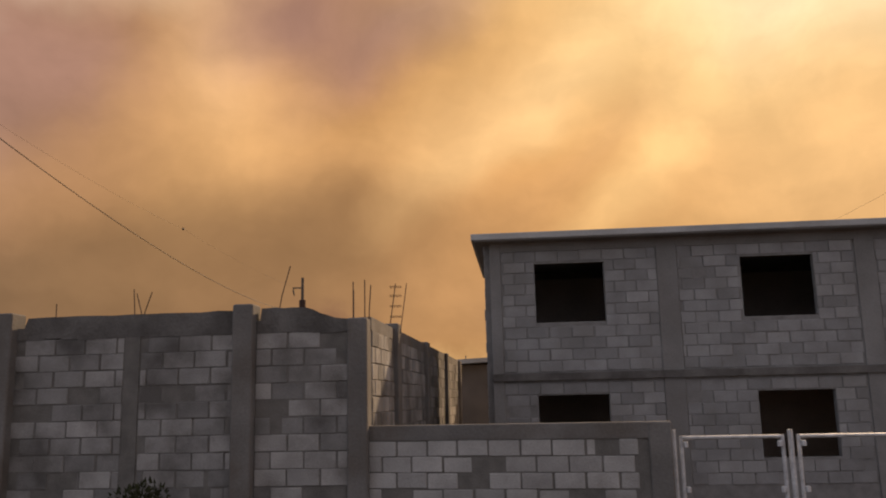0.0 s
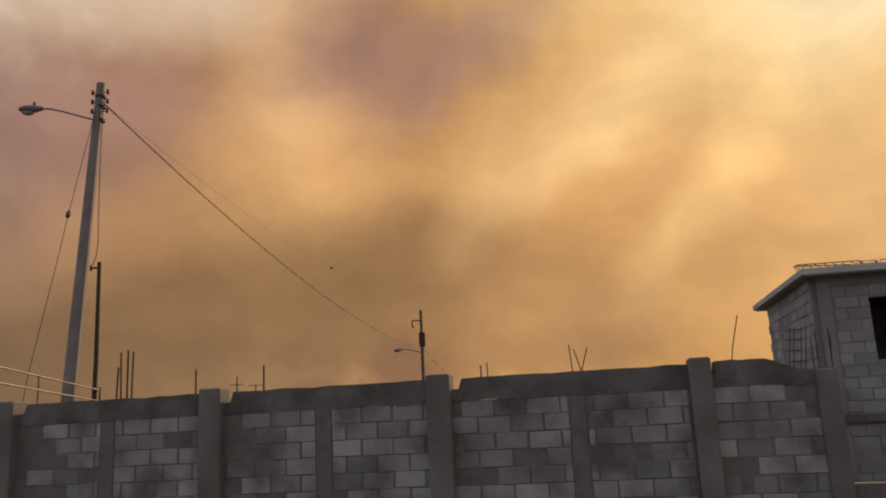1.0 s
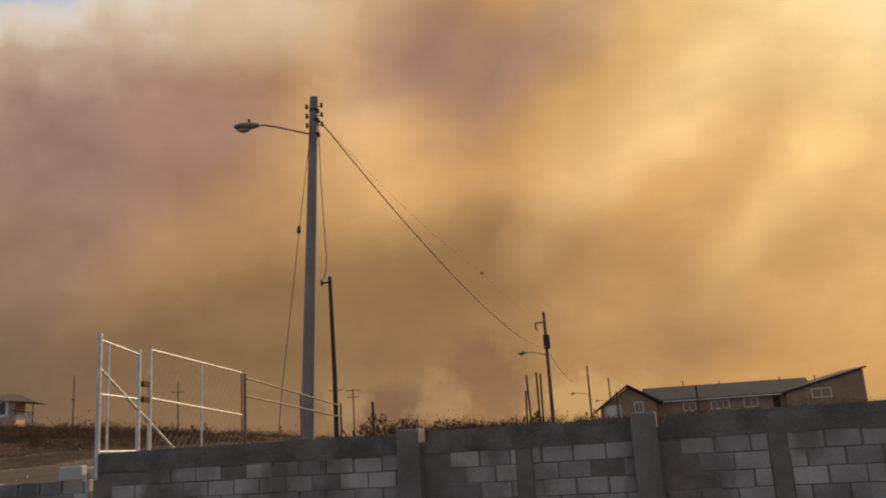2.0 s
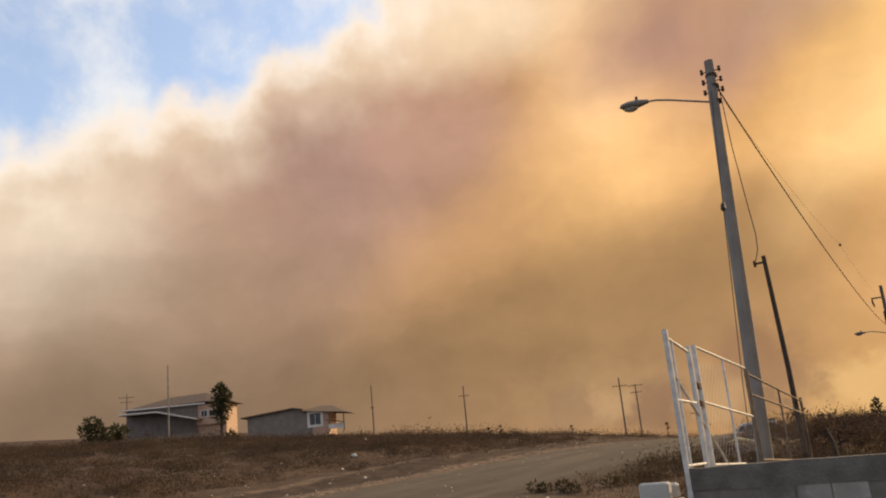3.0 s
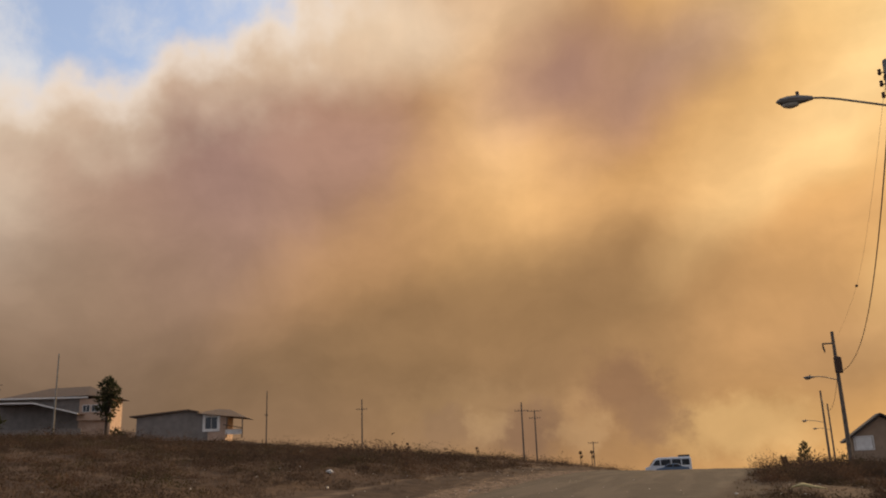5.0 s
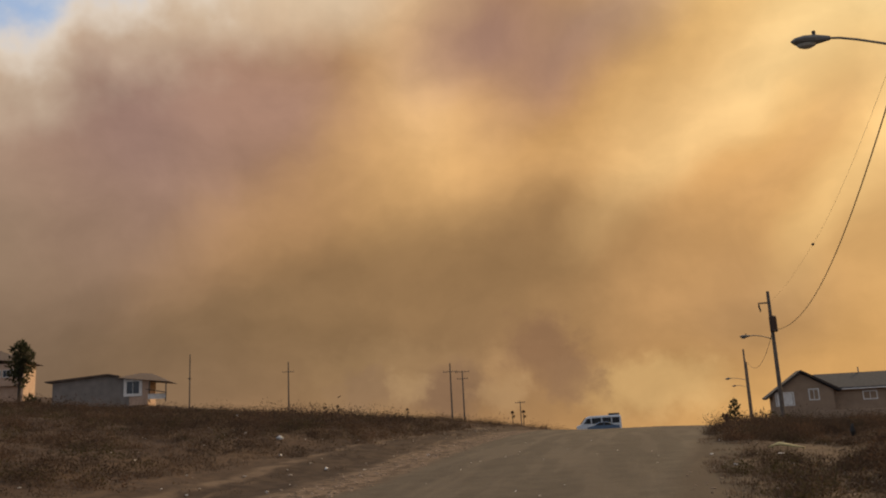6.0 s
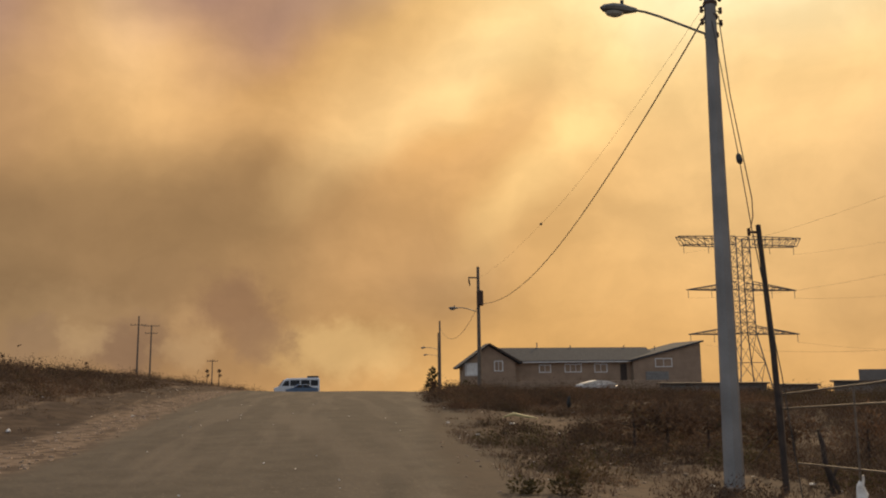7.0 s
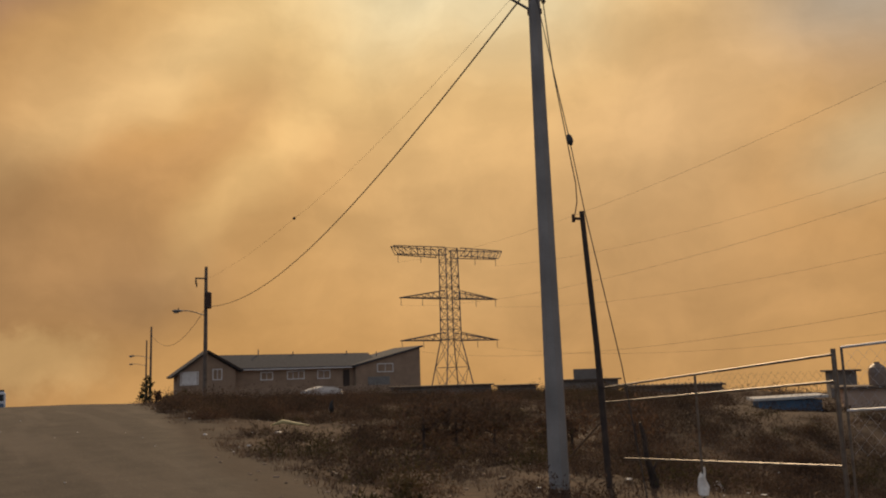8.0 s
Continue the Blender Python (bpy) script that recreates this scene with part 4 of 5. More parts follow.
part("windscreen", Build().add([(-2.52, -0.8, 1.3), (-2.52, 0.8, 1.3), (-1.84, 0.75, 2.1), (-1.84, -0.75, 2.1), (-2.46, -0.8, 1.28), (-2.46, 0.8, 1.28), (-1.78, 0.75, 2.08), (-1.78, -0.75, 2.08)], [(0, 1, 2, 3), (4, 5, 6, 7), (0, 1, 5, 4), (1, 2, 6, 5), (2, 3, 7, 6), (3, 0, 4, 7)]), GLASS_DARK, van)
part("roof_load", Build().box((2.2, 0, 2.5), (1.5, 1.4, 0.25), 0, 0.05), BLACK, van)
vehicle("parked_car", (-23.2, 121.5, ground_z(-23.2, 121.5)), 4, "dark blue saloon car parked beside the minibus", [(-2.1, 0.3), (-2.15, 0.75), (-1.2, 0.95), (-0.6, 1.4), (0.7, 1.42), (1.4, 1.0), (2.1, 0.92), (2.15, 0.32)], 1.72, CARBLUE,
        [[(-1.0, 0.98), (-0.55, 1.33), (0.0, 1.35), (0.0, 0.98)], [(0.1, 0.98), (0.1, 1.35), (0.65, 1.34), (1.15, 1.0)]], (-1.35, 1.35), 0.32, "car")


# ---- block walls ----
MESHES = {}


def block_mesh(w, h, d, mat):
    key = (round(w, 3), round(h, 3), round(d, 3), mat.name)
    if key not in MESHES:
        MESHES[key] = Build().box((0, 0, 0), (key[0], key[2], key[1]), 0, 0.008).mesh("brick", mat)
    return MESHES[key]


def lay_blocks(parent, a, b, z0, z1, depth, holes=(), limit=300, seed=1, bl=0.4, bh=0.2, off=(0.0, 0.0), mat=BLOCK, joined=BLOCK_JOINED):
    """Courses of hollow concrete block from a to b (plan points), with joints; holes are (s0, s1, z0, z1) along the run."""
    rnd = random.Random(seed)
    a, b = Vector((*a, 0)), Vector((*b, 0))
    run = (b - a).length
    u = (b - a).normalized()
    ang = math.atan2(u.y, u.x)
    nrm = Vector((-u.y, u.x, 0))
    rest, count, j, row = Build(), 0, 0.014, 0
    z = z1
    while z - bh > z0 - 0.05:
        s = -(bl / 2 if row % 2 else 0) + off[0]
        while s < run - 0.03:
            s0, s1 = max(s, 0), min(s + bl, run)
            s += bl
            spans = [(s0, s1)]
            for h0, h1, g0, g1 in holes:
                if z - bh / 2 > g0 and z - bh / 2 < g1:
                    nxt = []
                    for q0, q1 in spans:
                        if h0 < q1 and h1 > q0:
                            nxt += [(q0, min(q1, h0)), (max(q0, h1), q1)]
                        else:
                            nxt.append((q0, q1))
                    spans = nxt
            for q0, q1 in spans:
                w = round(q1 - q0 - rnd.uniform(0.008, 0.03), 2)
                if w < 0.05:
                    continue
                c = a + u * (q0 + q1) / 2 + nrm * (rnd.uniform(-0.004, 0.004) + (0.012 if rnd.random() < 0.2 else 0.0)) + Vector((0, 0, z - bh / 2 + rnd.uniform(-0.005, 0.005)))
                m = Matrix.Translation(c) @ Matrix.Rotation(ang + rnd.uniform(-0.006, 0.006), 4, "Z")
                if count < limit:
                    ob = new("brick", block_mesh(w, bh - j, depth, mat))
                    ob.parent = parent
                    ob.matrix_basis = m
                    count += 1
                else:
                    rest.box(None, (w, depth, bh - j), 0, 0.0, m)
        z -= bh
        row += 1
    if rest.v:
        tagged(part("bricks", rest, joined, parent), kind="stuff")


def along(x):
    return (x, wall_y(x))


# the long yard wall, bay by bay between cast pilasters
WALL_TOP = 2.895
PILS = [(-0.70, 0.25, 2.94), (-3.745, 0.29, 2.93), (-6.70, 0.3, 2.93), (-9.66, 0.3, 2.92)]
edges = [0.56, -0.70, -3.745, -6.70, -9.66, -14.52]
wr = math.atan(-0.1672)
for i in range(5):
    x1, x0 = edges[i] - (0.0 if i == 0 else 0.13), edges[i + 1] + 0.13
    if i == 4:
        x0 = edges[5]
    xm, ln = (x0 + x1) / 2, (x1 - x0) / math.cos(wr)
    zb = -1.3
    w = new(f"wall_{i + 1}", Build().box((xm, wall_y(xm), (zb + 2.6) / 2), (ln, 0.125, 2.6 - zb), wr).mesh("mortar_core", MORTAR))
    tagged(w, "grey concrete block yard wall between cast pilasters", "wall", kind="structure")
    cap = Build()
    # a broken gap beside each pilaster lets the sun through
    ft = [0.0, 0.035, 0.05] + [0.05 + 0.95 * k / 12 for k in range(1, 13)]
    for k in range(len(ft) - 1):
        xa, xb = x0 + (x1 - x0) * ft[k], x0 + (x1 - x0) * ft[k + 1]
        za, zc = [(WALL_TOP - 0.15 if (f < 0.04 and i < 4) else WALL_TOP + 0.02 * noise.noise((i * 5 + f * 8, 2, 0)) - (0.02 if i else 0.0) - (0.16 * smooth(0.45, 0.95, f) if i == 0 else 0.0)) for f in (ft[k], ft[k + 1])]
        ya, yb = wall_y(xa), wall_y(xb)
        lo = 2.59 + 0.03 * noise.noise((xa * 2.0, 4, 1))
        cap.add([(xa, ya - 0.078, lo), (xb, yb - 0.078, lo), (xb, yb + 0.078, lo), (xa, ya + 0.078, lo), (xa, ya - 0.078, za), (xb, yb - 0.078, zc), (xb, yb + 0.078, zc), (xa, ya + 0.078, za)],
                [(0, 1, 2, 3), (4, 5, 6, 7), (0, 1, 5, 4), (1, 2, 6, 5), (2, 3, 7, 6), (3, 0, 4, 7)])
    part("bond_beam", cap, BEAM, w, "rough cast concrete bond beam")
    # a thin cast column inside the longer bays, and the blocks
    hs = []
    if 1 <= i <= 3:
        xc = (x0 + x1) / 2 + (0.12 if i == 1 else 0.0)
        hs = [((xc - x0) / math.cos(wr) - 0.1, (xc - x0) / math.cos(wr) + 0.1, -2, 3)]
        part("tie_column", Build().box((xc, wall_y(xc), 0.7), (0.19, 0.147, 3.8), wr), MORTAR, w)
    lay_blocks(w, along(x0), along(x1), 0.15, 2.6, 0.15, hs, 150, seed=20 + i, off=(0.13 * i, 0))
for x, wd, zt in PILS:
    p = new("pilaster", Build().box((x, wall_y(x) - 0.06, (zt - 1.3) / 2), (wd, 0.3, zt + 1.3), wr, 0.015).mesh("pilaster", CONCRETE))
    tagged(p, "rough cast concrete wall pilaster", "pilaster", "wall pilasters", "structure")
cp = new("corner_pillar", Build().box((0.665, wall_y(0.665), 0.72), (0.24, 0.24, 4.04), wr, 0.015).mesh("corner_pillar", CONCRETE))
tagged(cp, "cast concrete corner pillar with bare starter bars", "pillar", kind="structure")

# side wall running back from the corner
nx, ny = 0.165, 0.9863
sw = new("wall_6", Build().box((0.72 + nx * 6.0, 9.95 + ny * 6.0, 0.5), (11.8, 0.125, 4.2), math.atan2(ny, nx)).mesh("mortar_core", MORTAR))
tagged(sw, "grey block side wall running back from the corner", "wall", kind="structure")
lay_blocks(sw, (0.72 + nx * 0.15, 9.95 + ny * 0.15), (0.72 + nx * 11.8, 9.95 + ny * 11.8), 0.2, 2.62, 0.15, [], 260, seed=31)
part("bond_beam", Build().box((0.72 + nx * 6.0, 9.95 + ny * 6.0, 2.69), (11.8, 0.15, 0.16), math.atan2(ny, nx)), CONCRETE, sw)
for q, zt in ((1.9, 2.84), (5.2, 2.8), (8.6, 2.78), (11.8, 2.76)):
    p = new("pilaster", Build().box((0.69 + nx * q, 9.95 + ny * q, (zt - 1.4) / 2), (0.3, 0.34, zt + 1.4), math.atan2(ny, nx), 0.015).mesh("pilaster", CONCRETE))
    tagged(p, "rough cast concrete wall pilaster", "pilaster", "wall pilasters", "structure")

# low front wall towards the house
LA, LB = (0.78, 9.95), (3.96, 8.96)
la = math.atan2(LB[1] - LA[1], LB[0] - LA[0])
ll = math.hypot(LB[1] - LA[1], LB[0] - LA[0])
lw = new("wall_7", Build().box(((LA[0] + LB[0]) / 2, (LA[1] + LB[1]) / 2, 0.0), (ll, 0.125, 2.7), la).mesh("mortar_core", MORTAR))
tagged(lw, "low grey concrete block front wall with cast cap", "wall", kind="structure")
lay_blocks(lw, LA, (LB[0] - 0.22, LB[1] + 0.07), -0.2, 1.3, 0.15, [], 200, seed=44, bl=0.36, bh=0.18, mat=LITBLOCK, joined=LITBLOCK)
part("bond_beam", Build().box(((LA[0] + LB[0]) / 2, (LA[1] + LB[1]) / 2, 1.385), (ll, 0.16, 0.17), la, 0.01), CONCRETE, lw)
p = new("pilaster", Build().box((LB[0], LB[1], 0.05), (0.24, 0.2, 2.84), la, 0.012).mesh("pilaster", CONCRETE))
tagged(p, "rough cast concrete wall pilaster", "pilaster", "wall pilasters", "structure")


def yard_gate(x0, x1):
    g = base("pipe_gate", (0, 0, 0), "galvanised pipe gate leaf before the unfinished house", "gate", "house gates")
    yy = lambda x: LB[1] - 0.2 * (x - LB[0])
    for x in (x0, x1):
        part("post", Build().tube([(x, yy(x), -0.7), (x, yy(x), 1.31)], 0.022, 8), GALV, g)
        for z in (1.22, 0.75, 0.6):
            part("hinge", Build().box((x + (0.04 if x == x0 else -0.04), yy(x) - 0.02, z), (0.05, 0.05, 0.06), 0, 0.01), GALV, g)
    for z in (1.29, 0.35, -0.6):
        part("rail", Build().tube([(x0, yy(x0), z), (x1, yy(x1), z)], 0.02, 8), GALV, g)


yard_gate(4.17, 5.2)
yard_gate(5.36, 6.6)
for x, zt in ((4.09, 1.38), (5.28, 1.36)):
    gp = new("gate_post", Build().tube([(x, LB[1] - 0.2 * (x - LB[0]), -0.9), (x, LB[1] - 0.2 * (x - LB[0]), zt)], 0.03, 8).mesh("gate_post", GALV))
    tagged(gp, "galvanised steel gate post", "gate post", "gate posts")

# low wall continuing west from the gate
lx0, lx1 = -20.2, -14.6
lw2 = new("wall_8", Build().box(((lx0 + lx1) / 2, wall_y((lx0 + lx1) / 2) + 0.02, 1.5), ((lx1 - lx0) / math.cos(wr), 0.125, 1.7), wr).mesh("mortar_core", MORTAR))
tagged(lw2, "low unfinished grey block wall along the street", "wall", kind="structure")
lay_blocks(lw2, (lx0, wall_y(lx0) + 0.02), (lx1, wall_y(lx1) + 0.02), 1.0, 2.52, 0.15, [], 120, seed=51)


# ---- unfinished two-storey block house ----
def block_house():
    h = base("block_house", (0, 0, 0), "unfinished two-storey grey concrete block house with empty windows", "house")
    sl = -0.1525
    rz = math.atan(sl)
    c = math.cos(rz)
    fy = lambda x: 14.815 + sl * (x - 3.667)
    X0, X1, D = 2.9, 11.6, 4.0
    back = Vector((-math.sin(rz), math.cos(rz), 0))

    def fp(x, z, d=0.0):
        return Vector((x, fy(x), z)) + back * d
    wins = [(3.667, 4.905, 3.10, 4.18), (7.3, 8.55, 3.10, 4.18), (3.645, 4.883, 0.66, 1.80), (7.42, 8.7, 0.66, 1.80)]
    # mortar core of the front, built round its openings
    core = Build()
    cuts_x = sorted({X0 + 0.02, X1} | {w[0] for w in wins} | {w[1] for w in wins})
    cuts_z = sorted({-1.2, 4.62} | {w[2] for w in wins} | {w[3] for w in wins})
    for i in range(len(cuts_x) - 1):
        for k in range(len(cuts_z) - 1):
            xm, zm = (cuts_x[i] + cuts_x[i + 1]) / 2, (cuts_z[k] + cuts_z[k + 1]) / 2
            if any(w[0] - 0.01 < xm < w[1] + 0.01 and w[2] < zm < w[3] for w in wins):
                continue
            core = Build()
            core.box(None, ((cuts_x[i + 1] - cuts_x[i]) / c, 0.12, cuts_z[k + 1] - cuts_z[k]), 0, 0, Matrix.Translation(fp(xm, zm, 0.075)) @ Matrix.Rotation(rz, 4, "Z"))
            wall = part("wall", core, HOUSEMORTAR, h)
    cols = [(2.86, 3.06), (5.84, 6.2), (9.26, 9.6)]
    for x0, x1 in cols:
        part("column", Build().box(None, ((x1 - x0) / c, 0.17, 5.8), 0, 0.01, Matrix.Translation(fp((x0 + x1) / 2, 1.72, 0.073)) @ Matrix.Rotation(rz, 4, "Z")), CONCRETE2, h)
    hol = [((w[0] - X0) / c, (w[1] - X0) / c, w[2], w[3]) for w in wins] + [((a - X0) / c, (b - X0) / c, -3, 6) for a, b in cols] + [(-1, 12, 2.02, 2.24)]
    lay_blocks(wall, tuple(fp(X0, 0, 0.075)[:2]), tuple(fp(X1, 0, 0.075)[:2]), 0.2, 4.42, 0.15, hol, 300, seed=61, mat=HOUSEBLOCK, joined=HOUSEBLOCK_JOINED)
    # the dark beam material stands in for the shade along the ledge
    part("ledge", Build().box(None, ((X1 - X0 + 0.1) / c, 0.2, 0.13), 0, 0.008, Matrix.Translation(fp((X0 + X1) / 2, 2.13, 0.03)) @ Matrix.Rotation(rz, 4, "Z")), BEAM, h)
    part("beam", Build().box(None, ((X1 - X0) / c, 0.165, 0.22), 0, 0.0, Matrix.Translation(fp((X0 + X1) / 2, 4.53, 0.074)) @ Matrix.Rotation(rz, 4, "Z")), CONCRETE2, h)
    # west side, back and east walls
    for a, b, s in ((fp(X0, 0, 0.15), fp(X0, 0, D), 71), (fp(X1, 0, D), fp(X0, 0, D), 0), (fp(X1, 0, 0.1), fp(X1, 0, D), 0)):
        mid, u = (a + b) / 2, b - a
        off = Vector((u.y, -u.x, 0)).normalized() * (-0.075)
        wl = part("wall", Build().box((mid.x + off.x, mid.y + off.y, 1.7), (u.length, 0.12, 5.8), math.atan2(u.y, u.x)), HOUSEMORTAR, h)
        if s:
            lay_blocks(wl, tuple((a + off)[:2]), tuple((b + off)[:2]), 1.2, 4.6, 0.15, [(1.9, 2.7, 3.1, 4.2)], 200, seed=s, mat=HOUSEBLOCK, joined=HOUSEBLOCK_JOINED)
    part("floor_slab", Build().box(None, ((X1 - X0 - 0.3) / c, D - 0.4, 0.14), 0, 0, Matrix.Translation(fp((X0 + X1) / 2, 2.1, D / 2 + 0.1)) @ Matrix.Rotation(rz, 4, "Z")), ROOMWALL, h)
    part("partition", Build().box(None, (0.14, D - 0.4, 5.4), 0, 0, Matrix.Translation(fp(6.0, 1.7, D / 2 + 0.1)) @ Matrix.Rotation(rz, 4, "Z")), ROOMWALL, h)
    part("partition", Build().box(None, ((X1 - X0 - 0.4) / c, 0.1, 5.4), 0, 0, Matrix.Translation(fp((X0 + X1) / 2, 1.7, D - 0.3)) @ Matrix.Rotation(rz, 4, "Z")), ROOMWALL, h)
    roof = part("roof", Build().box(None, ((X1 - X0 + 0.6) / c, D + 0.75, 0.1), 0, 0.012, Matrix.Translation(fp((X0 + X1) / 2, 4.63, D / 2 + 0.05)) @ Matrix.Rotation(rz, 4, "Z")), CONCRETE2, h, "flat concrete roof slab with pale edge")
    b = Build().box(None, ((X1 - X0 + 0.66) / c, 0.05, 0.11), 0, 0.008, Matrix.Translation(fp((X0 + X1) / 2, 4.66, -0.33)) @ Matrix.Rotation(rz, 4, "Z"))
    b.box(None, (0.05, D + 0.8, 0.11), 0, 0.008, Matrix.Translation(fp(X0 - 0.33, 4.66, D / 2 + 0.05)) @ Matrix.Rotation(rz, 4, "Z"))
    part("drip_edge", b, SLAB, roof)


block_house()


# ---- dry weeds, bushes, trees ----
def blades_mesh(name, clumps, mat):
    """clumps: rows of x, y, z, radius, height, count. Each blade is one narrow triangle."""
    rng = np.random.default_rng(11)
    rep = np.repeat(np.arange(len(clumps)), [int(c[5]) for c in clumps])
    c = np.array(clumps)[rep]
    n = len(rep)
    a, rr = rng.uniform(0, 2 * np.pi, n), np.sqrt(rng.uniform(0, 1, n)) * c[:, 3]
    bx, by = c[:, 0] + np.cos(a) * rr * 0.8, c[:, 1] + np.sin(a) * rr * 0.8
    h = c[:, 4] * rng.uniform(0.35, 1.0, n) * (1.0 - 0.55 * (rr / c[:, 3]) ** 2)
    lean = rng.uniform(0.1, 0.95, n) * h
    a2 = a + rng.normal(0, 0.7, n)
    w = 0.008 + 0.03 * c[:, 3] * rng.uniform(0.3, 1.0, n)
    t = rng.uniform(0, np.pi, n)
    v = np.empty((n, 3, 3))
    v[:, 0] = np.stack([bx - np.cos(t) * w, by - np.sin(t) * w, c[:, 2] - 0.06], 1)
    v[:, 1] = np.stack([bx + np.cos(t) * w, by + np.sin(t) * w, c[:, 2] - 0.06], 1)
    v[:, 2] = np.stack([bx + np.cos(a2) * lean, by + np.sin(a2) * lean, c[:, 2] + h], 1)
    me = bpy.data.meshes.new(name)
    me.from_pydata(v.reshape(-1, 3).tolist(), [], np.arange(3 * n).reshape(-1, 3).tolist())
    me.materials.append(mat)
    return me


def puff(b, rnd, c, r, n, leaf, flat=0.8):
    """Many small leaf-like slips filling a loose clump."""
    for _ in range(n):
        d = Vector((rnd.gauss(0, 1), rnd.gauss(0, 1), rnd.gauss(0, 1))).normalized()
        p = Vector(c) + Vector((d.x, d.y, d.z * flat)) * r * rnd.uniform(0.25, 1.0) ** 0.6
        s = leaf * rnd.uniform(0.6, 1.4)
        u = Vector((rnd.gauss(0, 1), rnd.gauss(0, 1), rnd.gauss(0, 1))).normalized()
        w = u.cross(d).normalized() * s * 0.45
        tip = (d * 0.7 + u * 0.6 + Vector((0, 0, 0.25))).normalized() * s * 1.5
        b.add([p - w, p + w, p + tip], [(0, 1, 2)])


def mounds_mesh(name, rows, mat, seed):
    """rows: x, y, z, radius, height, slips, slip size. Loose mounds of small dry leaves and twigs."""
    rng = np.random.default_rng(seed)
    rep = np.repeat(np.arange(len(rows)), [int(r[5]) for r in rows])
    c = np.array(rows)[rep]
    n = len(rep)
    d = rng.normal(size=(n, 3))
    d /= np.linalg.norm(d, axis=1)[:, None]
    d[:, 2] = np.abs(d[:, 2])
    lump = 0.75 + 0.25 * np.sin(5 * np.arctan2(d[:, 1], d[:, 0]) + rep * 1.7)
    q = (rng.uniform(0.3, 1.0, n) ** 0.5 * lump)[:, None]
    p = c[:, :3] + d * q * np.stack([c[:, 3], c[:, 3], c[:, 4]], 1)
    u = rng.normal(size=(n, 3)) + d * 0.8 + np.array([0, 0, 0.4])
    u /= np.linalg.norm(u, axis=1)[:, None]
    w = np.cross(u, rng.normal(size=(n, 3)))
    w /= np.linalg.norm(w, axis=1)[:, None]
    s = (c[:, 6] * rng.uniform(0.5, 1.5, n))[:, None]
    v = np.stack([p - w * s * 0.28, p + w * s * 0.28, p + u * s * 1.5], 1)
    me = bpy.data.meshes.new(name)
    me.from_pydata(v.reshape(-1, 3).tolist(), [], np.arange(3 * n).reshape(-1, 3).tolist())
    me.materials.append(mat)
    return me


def wanted(x, y):
    return 0.5 + 0.5 * noise.noise((x * 0.09, y * 0.09, 7)) + 0.3 * noise.noise((x * 0.33, y * 0.33, 2))


rnd = random.Random(5)
weeds, mounds, bushes = [], [], []


def sow(x0, x1, y0, y1, tries, size, tall, bare, far=False):
    for _ in range(tries):
        x, y = rnd.uniform(x0, x1), rnd.uniform(y0, y1)
        d = road_d(x, y)
        k = abs(d) - ROAD_HALF
        if k < (0.2 + 1.0 * (1 - smooth(24, 38, y)) if d > 0 else 0.9) or (d > 0 and y < 23 and k < 6 and rnd.random() < 0.8) or (d < 0 and k < 4.8 and rnd.random() < 0.9) or y < wall_y(x) + 2.4:
            continue
        edge = 0.75 + 0.25 * smooth(0, 3, k) if d > 0 else 0.25 + 0.75 * smooth(2.0, 7, k)
        f = wanted(x, y) * (0.3 + 0.7 * edge)
        if f < bare * rnd.uniform(0.75, 1.25):
            continue
        if math.hypot(x - PX, y - PY) < 0.7 or (abs(x - fence_x(y)) < 0.4 and y < 23.5):
            continue
        if x > 1.5 and y < 21:
            continue
        s = size * rnd.uniform(0.6, 1.5) * (0.6 + 0.6 * f)
        z = ground_z(x, y)
        if not far:
            weeds.append((x, y, z, s, 0.75 * tall * s * rnd.uniform(0.5, 1.1), 14))
        mounds.append((x, y, z - 0.05, s * rnd.uniform(0.9, 1.4), tall * s * rnd.uniform(0.5, 0.9), 54 if far else 46, (0.04 if far else 0.03) * (0.6 + s)))
        if rnd.random() < 0.2 * f and k > 2:
            s *= rnd.uniform(1.2, 2.2)
            bushes.append((x, y, z - 0.05, s * 0.9, s * rnd.uniform(0.55, 0.85), 150 if far else 220, (0.042 if far else 0.03) * (0.6 + s)))


sow(-21, 6, 15, 55, 4800, 0.36, 0.95, 0.32)
sow(-19, 40, 40, 118, 3800, 0.62, 0.62, 0.28, True)
sow(-64, -31, 16, 70, 5200, 0.42, 0.8, 0.16)
sow(-125, -28, 50, 170, 4500, 0.9, 0.62, 0.24, True)
sow(-13.5, 1, 13.5, 32, 800, 0.4, 1.3, 0.3)

# broad scrub on the field beyond the poles, rust-brown, dark and olive
scrub = {"BUSH": [], "DARK": [], "OLIVE": []}


